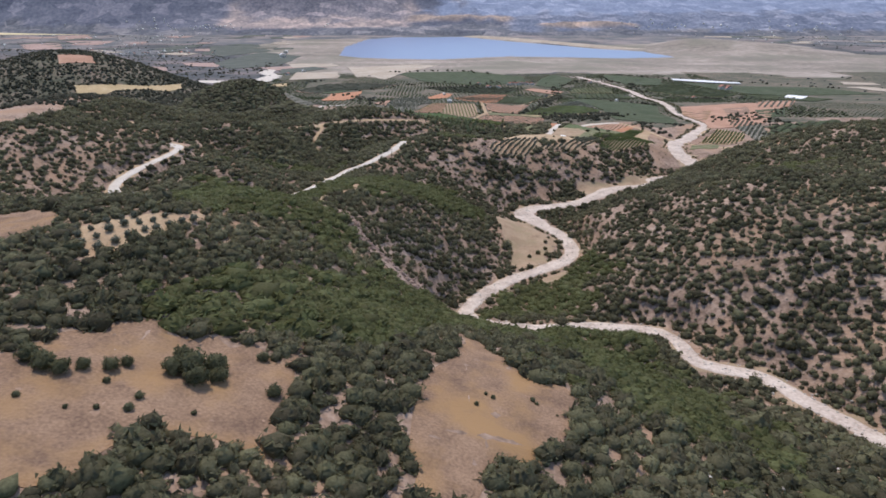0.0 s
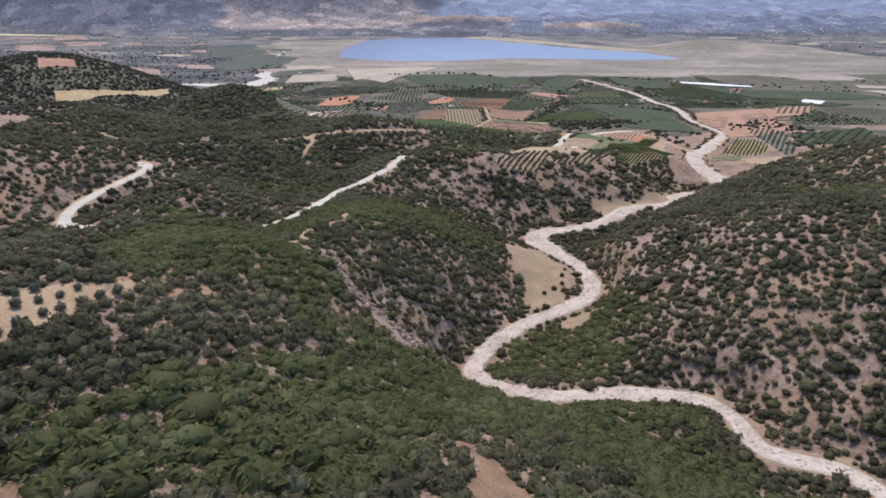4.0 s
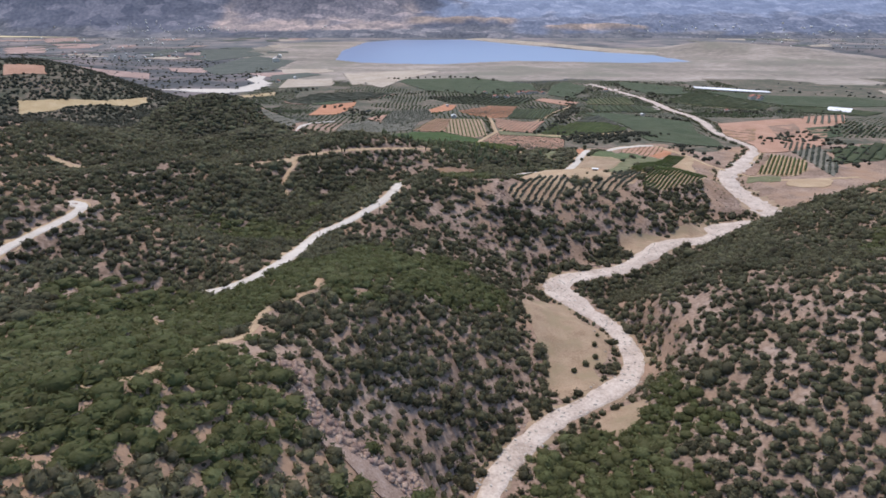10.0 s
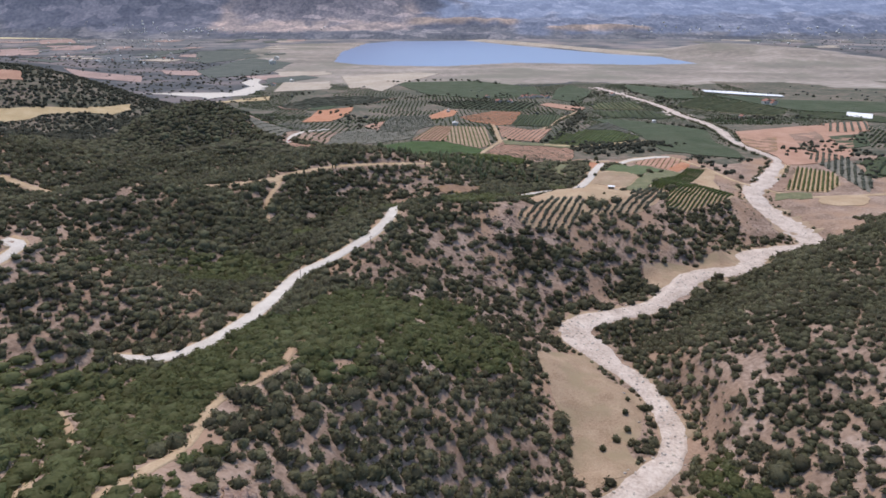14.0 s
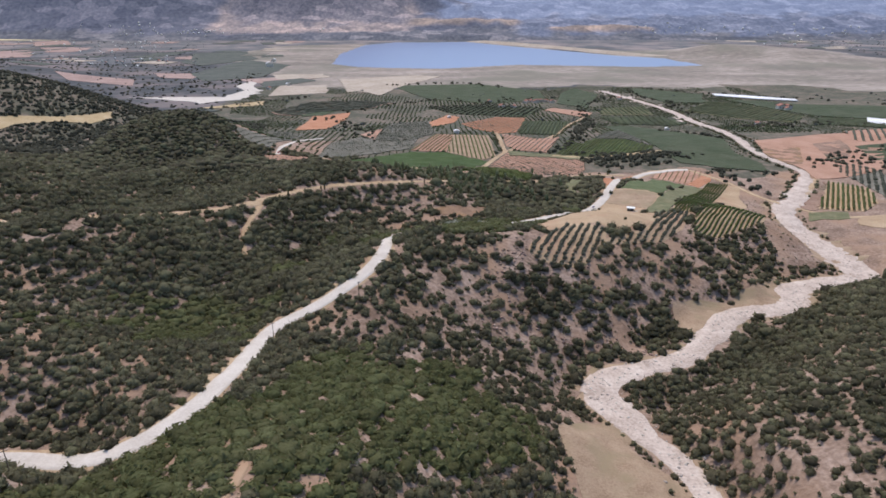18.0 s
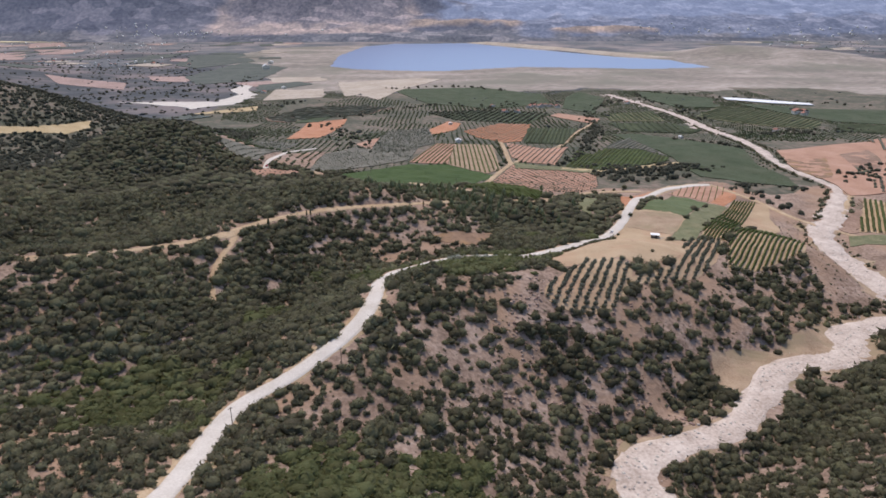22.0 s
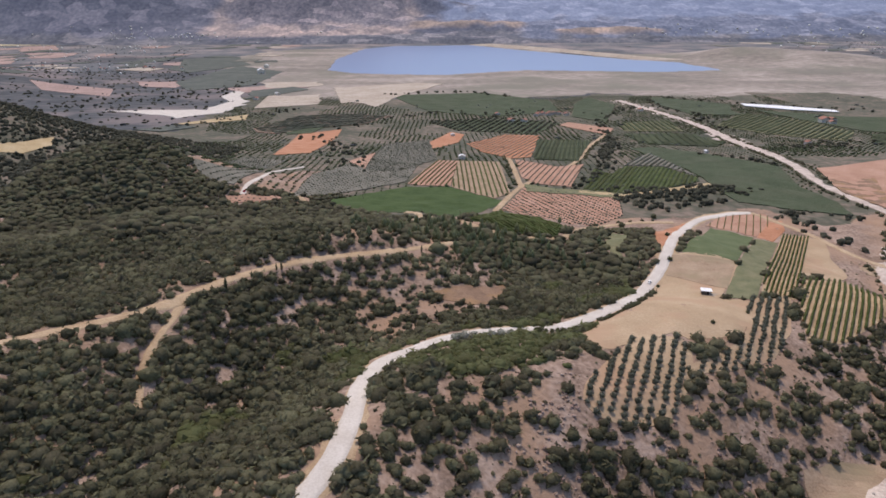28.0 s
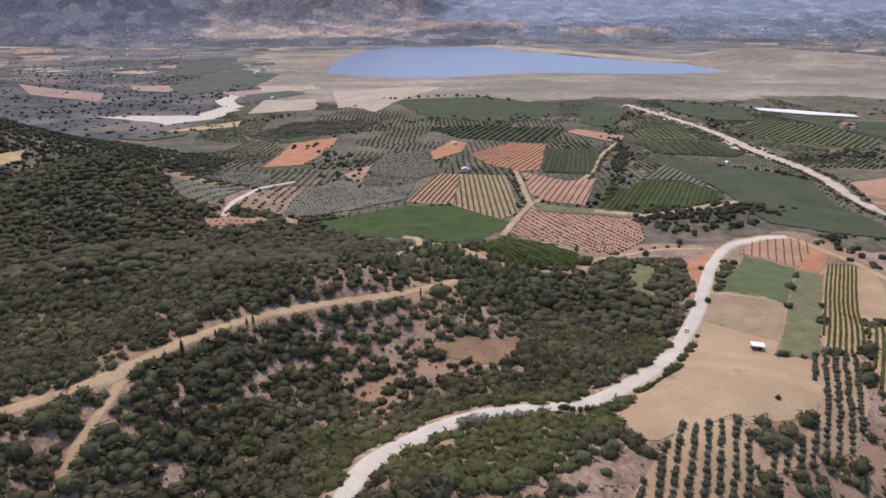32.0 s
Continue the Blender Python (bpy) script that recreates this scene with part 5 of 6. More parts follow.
for key, turn, gap, wide, high in (("vine_east", 31.1, 2.3, 0.5, 1.5), ("vine_point", 33.4, 2.9, 0.62, 1.5)):
    for q in rows_in(FIELDS[key], turn, gap, 1.2):
        v, f = vine_row(q, wide, high)
        tagged(new("vine_hedge", mesh_of("vine_hedge", v, f, VINE)), "hedge of green vines on tan soil", "vine", "vine rows on the bluff")
for q in rows_in(FIELDS["vine_red"], 25, 5.2, 1.5):
    v, f = vine_row(q, 0.3, 0.6)
    tagged(new("vine_hedge", mesh_of("vine_hedge", v, f, VINE)), "thin hedge of young vines on pink soil", "vine", "young vine rows")


def far_rows(key, turn, gap, wide, high, material, words, step=3.0):
    vs, fs, base = [], [], 0
    for q in rows_in(FIELDS[key], turn, gap, step):
        v, f = vine_row(q, wide, high)
        vs.append(v + (0, 0, 0.4)), fs.append(f + base)
        base += len(v)
    if vs:
        tagged(new("crop_rows", mesh_of("crop_rows", np.concatenate(vs), np.concatenate(fs), material)), words, "crop rows", kind="stuff")


far_rows("near_vines", -25, 3.0, 0.8, 1.3, VINE, "green vine rows in a farm field")
far_rows("red_rows", 13, 5.0, 0.65, 0.8, VINE, "rows of vines on red soil")
far_rows("yellow_rows", 0, 5.0, 0.75, 0.8, VINE, "rows of vines on yellow soil")
far_rows("pink_rows", 20, 6.0, 0.5, 0.6, OLIVE, "young orchard rows on pink soil")
far_rows("red_upper", 20, 7.0, 0.6, 0.8, OLIVE, "orchard rows on orange soil", 5)
far_rows("east_vines", 25, 4.6, 1.9, 0.8, VINE, "dark vine rows")
far_rows("dark_orchard", 12, 5.5, 2.0, 0.9, CROPG, "dark orchard rows", 5)
for key_, turn_ in (("dark_upper", 10), ("plot_east", 40), ("east_plot", 60)):
    far_rows(key_, turn_, 11.0, 4.9, 1.1, CROPG, "dense dark orchard rows", 9)
far_rows("rows_north", 5, 9.0, 2.6, 1.8, CROPG, "green vine rows in the plain", 8)
far_rows("vines_far_east", 40, 9.0, 2.4, 1.8, CROPG, "green vine rows in the plain", 8)
far_rows("pale_rows", 30, 6.0, 1.2, 1.4, OLIVE, "grey-green young orchard rows", 4)
far_rows("terraces", 60, 12.0, 1.6, 1.6, OLIVE, "thin orchard rows on reddish terraces", 7)
far_rows("east_rows", 30, 9.0, 1.6, 1.2, OLIVE, "young orchard rows", 5)
far_rows("ford_vines", 30, 4.0, 1.0, 1.4, VINE, "vine rows by the channel")

OLIVES = [tree_kind("olive_tree", tuft(2, 6, 90, 0.15), OLIVE, 1.0, 1.1, "grey-green olive tree with a round crown", "olive tree", "olive trees in the grove") for _ in range(4)]
spots = []
for key, turn, gap, step in (("grove", 23, 4.2, 3.5), ("olive_strip", 29, 3.9, 3.5), ("olive_terrace", 30, 6.2, 5.0)):
    for q in rows_in(FIELDS[key], turn, gap, 0.5):
        for p in q[::int(step / 0.5)]:
            spots.append((*(p + rng.randn(2) * 0.25), key))
for n_, (ox, oy, key) in enumerate(spots):
    s = (1.32 if key != "olive_terrace" else 1.45) * (0.8 + 0.4 * rng.rand())
    m = pose(ox, oy, float(ground_z(ox, oy)) + 0.1, 0, 0, rng.rand() * 360) @ Matrix.Scale(s, 4)
    if n_ < 4:
        OLIVES[n_].matrix_basis = m
    else:
        copy_thing(OLIVES[n_ % 4], Matrix.Identity(4)).matrix_basis = m
print("olives", len(spots))
for key, turn, gap, step, size in (("grey_orchard", 38, 5.6, 4.4, 1.55), ("grey_orchard_up", 30, 5.8, 4.6, 1.65), ("olive_red", -20, 5.4, 4.4, 1.35), ("west_orchard", 35, 5.8, 4.8, 1.7), ("mid_dark", 20, 11, 9, 3.6), ("west_grove", 12, 7.0, 5.0, 1.9), ("east_olives", 30, 6.0, 5.0, 2.2), ("pink_plot", 60, 6.0, 5.0, 1.4)):
    q = np.concatenate([w[::max(1, int(step / 1.0))] for w in rows_in(FIELDS[key], turn, gap, 1.0)]) + rng.randn(1, 2) * 0.3
    strew("orchard_trees", POOR, q[:, 0], q[:, 1], size * (0.75 + 0.4 * rng.rand(len(q))), 0.95 + 0.2 * rng.rand(len(q)), OLIVE if key[0] != "m" else FARB, "small grey-green trees in orchard rows", "orchard")

# small orchard plots fill the plain between the named fields
x, y = np.meshgrid(np.arange(-470, 760, 7.6), np.arange(985, 1960, 8.6))
x, y = x.ravel(), y.ravel()
block_ = np.floor((x + 40 * rough(x, y, 300, 3)) / 105) * 7 + np.floor((y + 50 * rough(x, y, 260, 9)) / 130) * 13
turn_ = (block_ * 0.37) % 1
x, y = x + 4 * np.sin(turn_ * 9 + y * 0.01), y + 3 * np.cos(turn_ * 7 + x * 0.01)
ok = (turn_ < 0.72) & (x > -260 - 0.25 * (y - 985)) & clear_of(x, y) & (rng.rand(len(x)) < 0.92)
x, y, turn_ = x[ok], y[ok], turn_[ok]
strew("orchard_trees", POOR, x, y, (1.3 + 1.9 * turn_) * (0.8 + 0.35 * rng.rand(len(x))), 0.8 + 0.2 * rng.rand(len(x)), CROPG, "small dark green orchard trees in plots across the plain", "orchard")
print("plain orchard", len(x))
x, y = cells(-1500, -430, 1480, 2650, 21)
ok = (np.abs(x) < 0.74 * y) & clear_of(x, y) & (x < -430 - 0.12 * (y - 1480)) & (rng.rand(len(x)) < 0.30 + 0.75 * rough(x, y, 120, 4))
x, y = x[ok], y[ok]
strew("plain_trees", POOR, x, y, 3.0 + 2.6 * rng.rand(len(x)), 0.6 + 0.2 * rng.rand(len(x)), FARB, "dark trees and hedges on the western plain", "trees")
print("plain west", len(x))

# ---------------------------------------------------------------- single trees
for sx, sy, sr in ((-54.9, 129.2, 3.6), (-51, 132, 3.0), (-58.1, 132.7, 2.9), (-53.1, 125.6, 2.8), (-59, 127.8, 2.6), (-49.2, 128.4, 2.4), (-82.2, 120.4, 2.6), (-86.4, 122.7, 2.6), (-78.3, 119.4, 2.2), (-75, 121.8, 1.7), (-70.2, 123.9, 2.0),
                   (-68.2, 126.7, 1.5), (-36.7, 127.6, 1.9), (-61.1, 115.4, 1.1), (-61.2, 110.7, 1.1), (-69.3, 119.1, 0.9), (-66.8, 109.5, 0.7), (-72.3, 108.5, 0.6), (10.4, 140.5, 0.7), (14.9, 144.4, 0.7), (13.1, 145.7, 0.6), (25.6, 146.4, 0.8), (26.6, 145.1, 0.6),
                   (31.5, 141.6, 0.4), (-81.5, 109, 0.8), (-42.7, 141.6, 1.6), (-88.8, 98.7, 0.9), (-50.4, 115.3, 0.7), (64.5, 414.7, 1.5), (70.9, 419.3, 1.9), (78.2, 434.1, 1.5), (76.6, 423.9, 1.6), (82, 444.3, 1.2), (121.2, 662.1, 1.1), (147.6, 684.1, 1.0),
                   (139.1, 876.7, 2.6), (174.8, 911.3, 2.6), (142.4, 777.9, 1.8), (154.2, 820, 1.8), (125.1, 744.9, 1.2), (59.7, 373, 1.6), (65.4, 370, 1.3)):
    k = OAKS[int(rng.rand() * 6)]
    copy_thing(k, Matrix.Identity(4)).matrix_basis = pose(sx, sy, float(ground_z(sx, sy)), 0, 0, rng.rand() * 360) @ Matrix.Scale(sr, 4)

hedge_line = smooth_line([(41, 661), (53, 661), (64, 666), (75, 675), (97, 696)], 2.1)
for n_, (sx, sy) in enumerate(hedge_line):
    if 13 < n_ < 16:
        continue
    k = OAKS[n_ % 6]
    copy_thing(k, Matrix.Identity(4)).matrix_basis = pose(sx + 1.6, sy - 0.9, float(ground_z(sx + 1.6, sy - 0.9)), 0, 0, rng.rand() * 360) @ Matrix.Scale(1.0 + 0.6 * rng.rand(), 4)

PALE = tree_kind("roadside_tree", tuft(2, 8, 160, 0.14), PALELEAF, 1.0, 1.15, "pale silvery roadside tree with dusty leaves", "tree", "pale trees beside the road")
for n_, (sx, sy, sr) in enumerate(((6.5, 646.5, 2.4), (10, 647.5, 2.7), (14, 649, 2.0), (19, 651, 1.6), (22, 651.5, 2.1), (26, 652.5, 2.2), (30, 653, 1.9), (34, 654, 1.4))):
    m = pose(sx, sy, float(ground_z(sx, sy)), 0, 0, 60 * n_) @ Matrix.Scale(sr, 4)
    if n_ == 0:
        PALE.matrix_basis = m
    else:
        copy_thing(PALE, Matrix.Identity(4)).matrix_basis = m

cv, cf = tuft(2, 14, 160, 0.1, cut=-2, flat=1.0)
CYP = tree_kind("cypress", (cv * (0.26, 0.26, 1.0) * np.column_stack([1 - 0.45 * np.clip(cv[:, 2], 0, 1)] * 2 + [np.ones(len(cv))]) + (0, 0, 0.35), cf), BUSHT, 1.0, 1.0, "slim dark cypress beside the track", "cypress", "cypresses by the track")
for n_, (sx, sy, sr) in enumerate(((-100.3, 682.2, 3.6), (-91.8, 695.8, 2.6), (-83.1, 709.1, 2.2), (-81.1, 711.7, 2.4), (-10.8, 757.7, 2.4), (-1, 715, 2.2), (-171.4, 594.7, 2.6), (-178.2, 592.3, 2.4), (-203.1, 590.4, 2.6), (18.6, 733.6, 2.0))):
    m = pose(sx, sy, float(ground_z(sx, sy)), 0, 0, 50 * n_) @ Matrix.Scale(sr, 4)
    if n_ == 0:
        CYP.matrix_basis = m
    else:
        copy_thing(CYP, Matrix.Identity(4)).matrix_basis = m


pv, pf = tuft(2, 10, 130, 0.13, cut=-2, flat=1.0)
PINE = tree_kind("pine_tree", (pv * (0.5, 0.5, 1.0) * np.column_stack([1 - 0.5 * np.clip(pv[:, 2], -0.4, 1)] * 2 + [np.ones(len(pv))]) + (0, 0, 0.55), pf), PINEM, 1.0, 1.0, "tall dark green pine with a pointed crown", "pine tree", "pines in the wood strip")
spots, n_ = [], 0
while len(spots) < 150:
    sx, sy = rng.uniform(-60, 110), rng.uniform(755, 880)
    if rng.rand() < blob(np.array(sx), np.array(sy), 20, 808 + 0.1 * sx, 55, 34) and clear_of(np.array([sx]), np.array([sy]))[0]:
        spots.append((sx, sy))
for n_, (sx, sy) in enumerate(spots):
    m = pose(sx, sy, float(ground_z(sx, sy)), 0, 0, 37 * n_) @ Matrix.Scale(2.6 + 1.5 * rng.rand(), 4)
    if n_ == 0:
        PINE.matrix_basis = m
    else:
        copy_thing(PINE, Matrix.Identity(4)).matrix_basis = m


# ---------------------------------------------------------------- rocks
def stone():
    v, f = sphere(1)
    return v * (0.75 + 0.5 * rng.rand(len(v), 1)) * (1, 0.8, 0.65), f


STONES = [stone() for _ in range(6)]


def stones(n_, spots_x, spots_y, low, high, material, label):
    r_ = low + (high - low) * rng.rand(n_) ** 2.5
    strew("rocks", STONES, spots_x, spots_y, r_, np.ones(n_), material, label, "rocks", sink=0.3)


p = FIELDS["scarp"]
sx, sy = rng.uniform(-54, 4, 2600), rng.uniform(300, 326, 2600)
ok = inside(sx, sy, p)
stones(ok.sum(), sx[ok], sy[ok], 0.25, 1.9, ROCK, "broken pink boulders on the scarp")
p = smooth_line(GRADED["creek"][:, :2][::3], 1.0)
q = np.concatenate([p, smooth_line(GRADED["creek_low"][:, :2][::3], 1.0)])
q = np.repeat(q, 3, 0) + rng.randn(len(q) * 3, 2) * 4.2
stones(len(q), q[:, 0], q[:, 1], 0.18, 0.9, PALEROCK, "pale boulders strewn over the creek bed")
sx, sy = rng.uniform(20, 140, 2800), rng.uniform(535, 612, 2800)
ok = clear_of(sx, sy) & (rough(sx, sy, 28, 6) > 0.1)
stones(ok.sum(), sx[ok], sy[ok], 0.25, 1.1, ROCK, "loose pinkish rocks between the shrubs")
sx, sy = rng.uniform(60, 125, 500), rng.uniform(100, 170, 500)
ok = clear_of(sx, sy) & (rough(sx, sy, 20, 9) > 0.35)
stones(ok.sum(), sx[ok], sy[ok], 0.3, 1.4, PALEROCK, "pale rock outcrops among the shrubs")


# ---------------------------------------------------------------- buildings
def block(name, x0, x1, y0, y1, z0, z1, material, parent, bevel=0.03, label=""):
    bm = bmesh.new()
    bmesh.ops.create_cube(bm, size=1)
    for v in bm.verts:
        v.co = ((x0 + x1) / 2 + v.co.x * (x1 - x0), (y0 + y1) / 2 + v.co.y * (y1 - y0), (z0 + z1) / 2 + v.co.z * (z1 - z0))
    if bevel:
        bmesh.ops.bevel(bm, geom=bm.edges[:], offset=bevel, segments=1, affect="EDGES")
    return part(name, bm, material, parent, label)


def gable(name, x0, x1, y0, y1, z0, z1, material, parent, over=0.3):
    """A pitched roof, hollow below, with thick eaves."""
    bm = bmesh.new()
    mx = (x0 + x1) / 2
    ring = [(x0 - over, z0 - 0.1), (mx, z1), (x1 + over, z0 - 0.1), (x1 + over - 0.05, z0 - 0.28), (mx, z1 - 0.22), (x0 - over + 0.05, z0 - 0.28)]
    a = [bm.verts.new((x, y0 - over, z)) for x, z in ring]
    b = [bm.verts.new((x, y1 + over, z)) for x, z in ring]
    for i in range(6):
        bm.faces.new((a[i], a[(i + 1) % 6], b[(i + 1) % 6], b[i]))
    bm.faces.new((a[0], a[1], a[4], a[5])), bm.faces.new((a[1], a[2], a[3], a[4]))
    bm.faces.new((b[5], b[4], b[1], b[0])), bm.faces.new((b[4], b[3], b[2], b[1]))
    bmesh.ops.recalc_face_normals(bm, faces=bm.faces[:])
    return part(name, bm, material, parent)


def hut():
    """An open-fronted field hut: stone walls, posts and a flat white sheet roof."""
    h = new("field_hut")
    block("back_wall", -2.4, 2.4, 1.55, 1.8, -0.4, 2.4, WALLM, h)
    block("side_wall", -2.4, -2.15, -1.6, 1.55, -0.4, 2.4, WOODM, h)
    block("side_wall", 2.15, 2.4, -0.2, 1.55, -0.4, 2.4, WALLM, h)
    block("front_wall", -2.15, 0.2, -1.8, -1.6, -0.4, 1.3, WOODM, h)
    for x_ in (-2.3, 0.2, 2.3):
        block("post", x_ - 0.08, x_ + 0.08, -1.85, -1.69, -0.4, 2.3, WOODM, h, 0.01)
    block("floor_slab", -2.4, 2.4, -1.8, 1.8, -0.5, 0.05, WALLM, h)
    block("door", 0.4, 1.3, -1.72, -1.66, 0.05, 2.0, DARKM, h)
    roof = block("roof", -2.9, 2.9, -2.3, 2.2, 2.42, 2.56, WHITE, h, 0.02, "white sheet roof")
    for x_ in (-1.8, -0.6, 0.6, 1.8):
        block("rib", x_ - 0.04, x_ + 0.04, -2.3, 2.2, 2.56, 2.62, WHITE, roof, 0)
    h.matrix_basis = pose(142.3, 720.6, float(ground_z(142.3, 720.6)) + 0.35, 0, 0, -14)
    return tagged(h, "small field hut with a white sheet roof", "hut")


hut()
yard = new("yard_slab")
block("slab", -3.2, 3.2, -1.8, 1.8, -0.5, 0.12, SANDM, yard, 0.05)
block("kerb", -3.3, 3.3, -1.95, -1.8, -0.5, 0.3, WALLM, yard, 0.02)
yard.matrix_basis = pose(146.5, 718.7, float(ground_z(146.5, 718.7)) + 0.2, 0, 0, -10)
tagged(yard, "pale concrete yard slab beside the hut", "slab")


def house(name, w, d, h, roof_mat, label, group=""):
    """A small house: walls, pitched roof, door and windows with panes."""
    b = new(name)
    wall = block("wall", -w / 2, w / 2, -d / 2, d / 2, -1.0, h, WALLM, b)
    gable("roof", -w / 2, w / 2, -d / 2, d / 2, h, h + w * 0.24, roof_mat, b)
    block("door", -0.5, 0.5, -d / 2 - 0.06, -d / 2 + 0.02, 0, 2.1, WOODM, b, 0.01)
    for x_ in (-w * 0.32, w * 0.32):
        win = block("window", x_ - 0.55, x_ + 0.55, -d / 2 - 0.05, -d / 2 + 0.02, 1.0, 2.2, WHITE, b, 0.01)
        block("pane", x_ - 0.45, x_ + 0.45, -d / 2 - 0.07, -d / 2 - 0.05, 1.1, 2.1, DARKM, win, 0)
    return tagged(b, label, "house", group)


RED_HOUSE = house("house", 9, 7, 3.4, TILEM, "small plastered house with a red tiled roof", "houses on the plain")
WHITE_HOUSE = house("house", 10, 8, 5.0, WHITE, "small white house with a pale roof", "white houses on the plain")
first = {RED_HOUSE.name: True, WHITE_HOUSE.name: True}


def put_house(k, x_, y_, scale=1.0, turn=None, z_=None):
    z_ = float(ground_z(x_, y_)) if z_ is None else z_
    m = pose(x_, y_, z_ + 0.5, 0, 0, rng.rand() * 80 - 40 if turn is None else turn) @ Matrix.Scale(scale, 4)
    if first.pop(k.name, False):
        k.matrix_basis = m
    else:
        copy_thing(k, Matrix.Identity(4)).matrix_basis = m


for hx, hy, hs in ((660, 1524, 1.9), (676, 1532, 1.5), (664, 1508, 1.2), (186, 1643, 1.1), (196, 1652, 1.0), (208, 1648, 1.2), (218, 1657, 1.0), (226, 1650, 1.1), (238, 1640, 1.0), (180, 1630, 1.0), (203, 1636, 1.1),
                   (148, 1553, 1.1), (125, 1556, 1.2), (109, 1647, 1.0), (395, 1700, 1.0), (505, 1290, 0.9), (-420, 1925, 1.2)):
    put_house(RED_HOUSE, hx, hy, hs)
for hx, hy, hs, ht in ((26, 1161, 0.75, 5), (330, 1200, 0.5, 20), (20, 1400, 0.6, 10), (-570, 2560, 2.2, 20), (-600, 2750, 1.6, 0), (-390, 2010, 1.0, 30)):
    put_house(WHITE_HOUSE, hx, hy, hs, ht)
hr = random.Random(4)
for _ in range(60):
    put_house(WHITE_HOUSE, *(lambda u: (-0.36 * u - abs(hr.gauss(0, 420)), u))(hr.uniform(2450, 3900)), hr.uniform(0.5, 0.95))
for _ in range(14):
    put_house(RED_HOUSE, hr.gauss(-1200, 170), hr.gauss(2700, 60), hr.uniform(0.9, 1.4))
for _ in range(60):
    hx, hy = hr.gauss(-1450, 330), hr.gauss(4085, 40)
    put_house(WHITE_HOUSE, hx, max(hy, 3960), hr.uniform(0.5, 1.0), None, float(far_z(np.array(hx), np.array(max(hy, 3960)))))
for _ in range(50):
    hx, hy = hr.uniform(1000, 2500), hr.gauss(4085, 60)
    put_house(WHITE_HOUSE, hx, max(hy, 3960), hr.uniform(0.5, 1.1), None, float(far_z(np.array(hx), np.array(max(hy, 3960)))))
for _ in range(16):
    put_house(WHITE_HOUSE, hr.uniform(1400, 2500), hr.uniform(3100, 3900), hr.uniform(0.6, 1.2))


# ---------------------------------------------------------------- poles and cars
def pole(x_, y_, tall_):
    b = new("utility_pole")
    bm = bmesh.new()
    bmesh.ops.create_cone(bm, cap_ends=True, segments=8, radius1=0.17, radius2=0.11, depth=tall_ + 0.6, matrix=Matrix.Translation((0, 0, tall_ / 2 - 0.3)))
    part("shaft", bm, WOODM, b)
    block("cross_arm", -0.9, 0.9, -0.06, 0.06, tall_ - 0.7, tall_ - 0.56, WOODM, b, 0.01)
    for o in (-0.75, 0.0, 0.75):
        bm = bmesh.new()
        bmesh.ops.create_cone(bm, cap_ends=True, segments=6, radius1=0.07, radius2=0.04, depth=0.22, matrix=Matrix.Translation((o, 0, tall_ - 0.46)))
        part("insulator", bm, WHITE, b)
    b.matrix_basis = pose(x_, y_, float(ground_z(x_, y_)), 0, 0, 40)
    return tagged(b, "weathered wooden utility pole with a crossarm", "utility pole", "utility poles by the road")


for px_, py_, ph in ((-66.3, 492.4, 8.5), (-35.1, 521.3, 8.5), (15.0, 867.6, 8.5), (-70, 975, 9.0), (-109, 395, 8.5)):
    pole(px_, py_, ph)


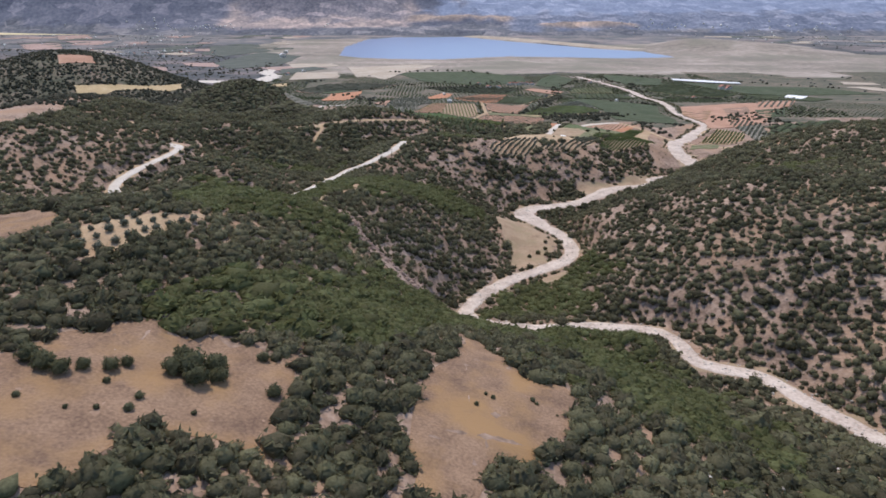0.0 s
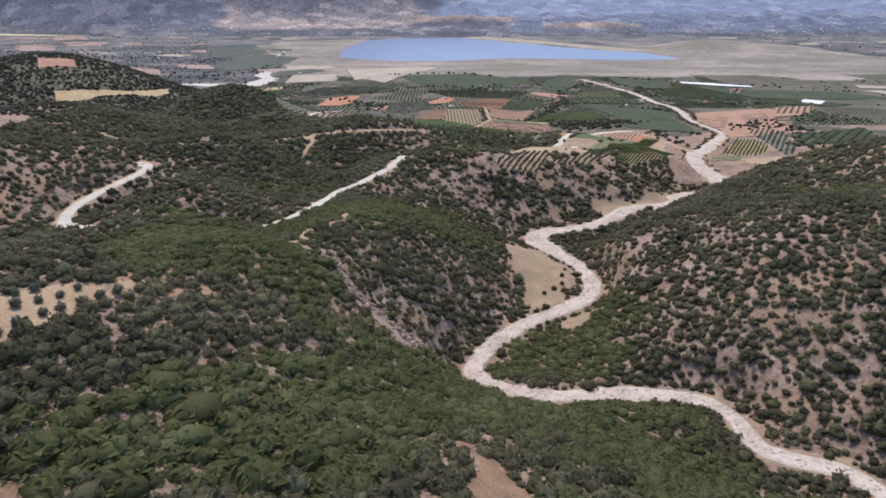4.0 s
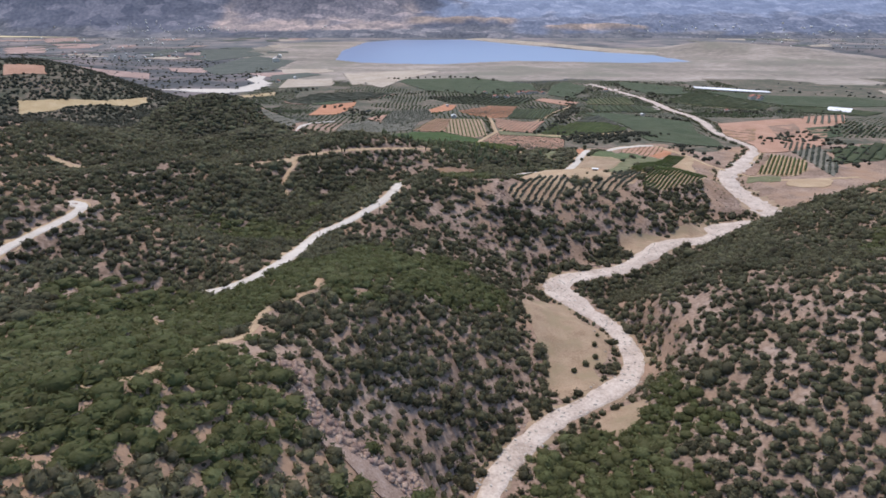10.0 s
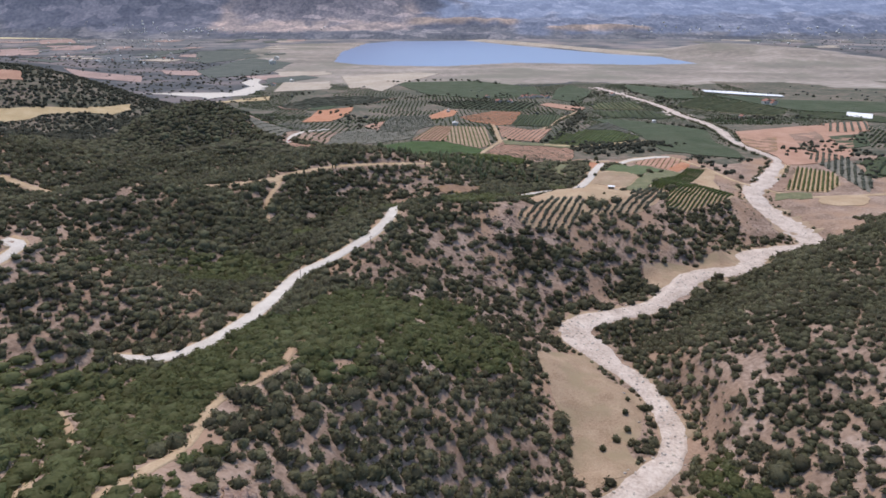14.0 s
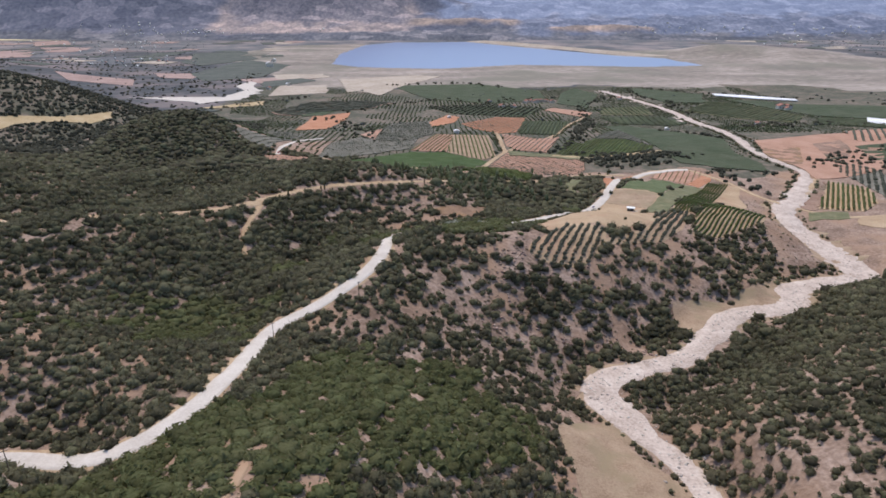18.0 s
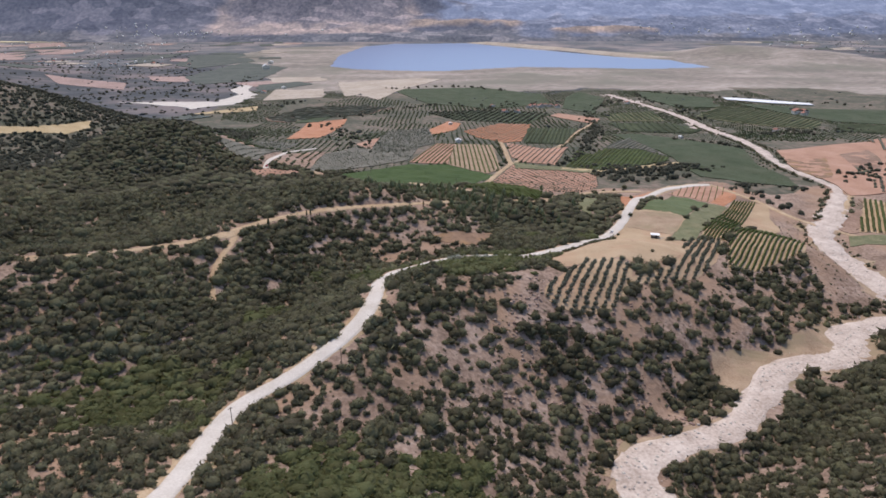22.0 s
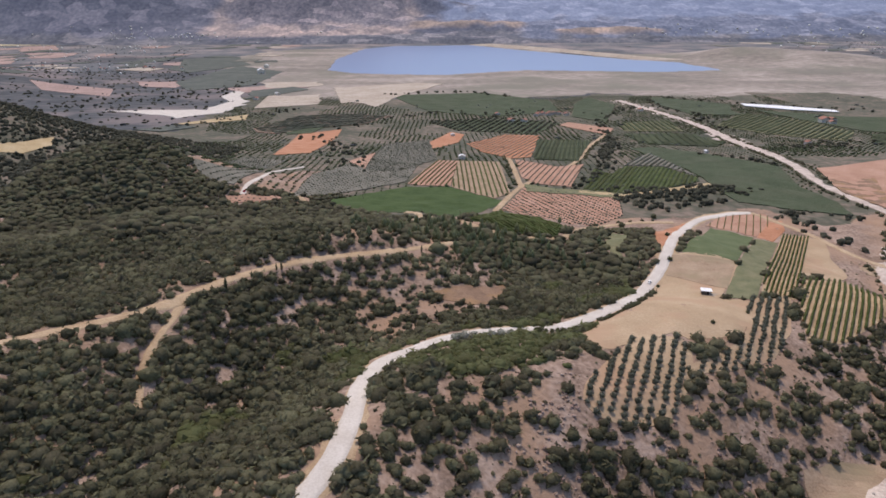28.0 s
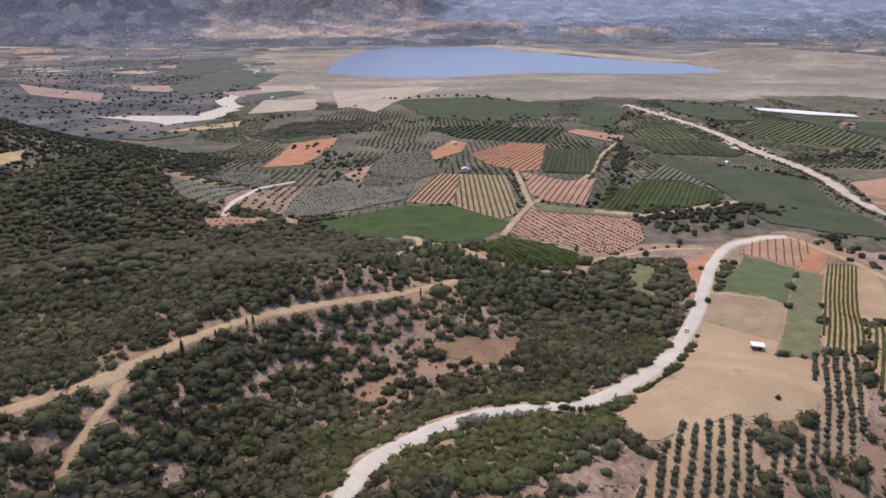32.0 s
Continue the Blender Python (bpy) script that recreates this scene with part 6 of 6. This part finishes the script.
def car(x_, y_, turn, paint, label):
    """A small saloon: body, cabin with windows, four wheels."""
    c = new("car")
    bm = bmesh.new()
    prof = [(-2.1, 0.35), (-2.15, 0.75), (-1.95, 0.95), (-1.1, 1.0), (0.9, 1.0), (1.9, 0.88), (2.1, 0.7), (2.1, 0.35)]
    a = [bm.verts.new((-0.85, y, z)) for y, z in prof]
    b = [bm.verts.new((0.85, y, z)) for y, z in prof]
    bm.faces.new(a), bm.faces.new(b[::-1])
    for i in range(8):
        bm.faces.new((a[i], b[i], b[(i + 1) % 8], a[(i + 1) % 8]))
    bmesh.ops.recalc_face_normals(bm, faces=bm.faces[:])
    bmesh.ops.bevel(bm, geom=bm.edges[:], offset=0.06, segments=1, affect="EDGES")
    part("body", bm, paint, c)
    bm = bmesh.new()
    bmesh.ops.create_cube(bm, size=1)
    for v in bm.verts:
        top = v.co.z > 0
        v.co = (v.co.x * (1.3 if top else 1.6), v.co.y * (1.5 if top else 2.5) - 0.25, 1.5 if top else 0.98)
    cabin = part("cabin", bm, DARKM, c, "dark tinted windows")
    block("roof", -0.66, 0.66, -1.02, 0.52, 1.49, 1.54, paint, cabin, 0.02)
    for x2 in (-0.8, 0.8):
        for y2 in (-1.3, 1.3):
            bm = bmesh.new()
            bmesh.ops.create_cone(bm, cap_ends=True, segments=14, radius1=0.32, radius2=0.32, depth=0.2, matrix=Matrix.Translation((x2, y2, 0.32)) @ Matrix.Rotation(radians(90), 4, "Y"))
            wheel = part("wheel", bm, TYREM, c)
            bm = bmesh.new()
            bmesh.ops.create_cone(bm, cap_ends=True, segments=10, radius1=0.19, radius2=0.17, depth=0.22, matrix=Matrix.Translation((x2, y2, 0.32)) @ Matrix.Rotation(radians(90), 4, "Y"))
            part("rim", bm, METALM, wheel)
    for x2 in (-0.6, 0.6):
        block("headlight", x2 - 0.15, x2 + 0.15, 2.05, 2.13, 0.62, 0.76, WHITE, c, 0.02)
        block("tail_light", x2 - 0.15, x2 + 0.15, -2.19, -2.1, 0.66, 0.8, REDM, c, 0.02)
    c.matrix_basis = pose(x_, y_, float(ground_z(x_, y_)) + 0.36, 0, 0, turn)
    return tagged(c, label, "car")


car(122.0, 751.0, -25, WHITE, "small white car driving on the gravel road")
car(-173, 962, 0, REDM, "small dark red car parked on the track")
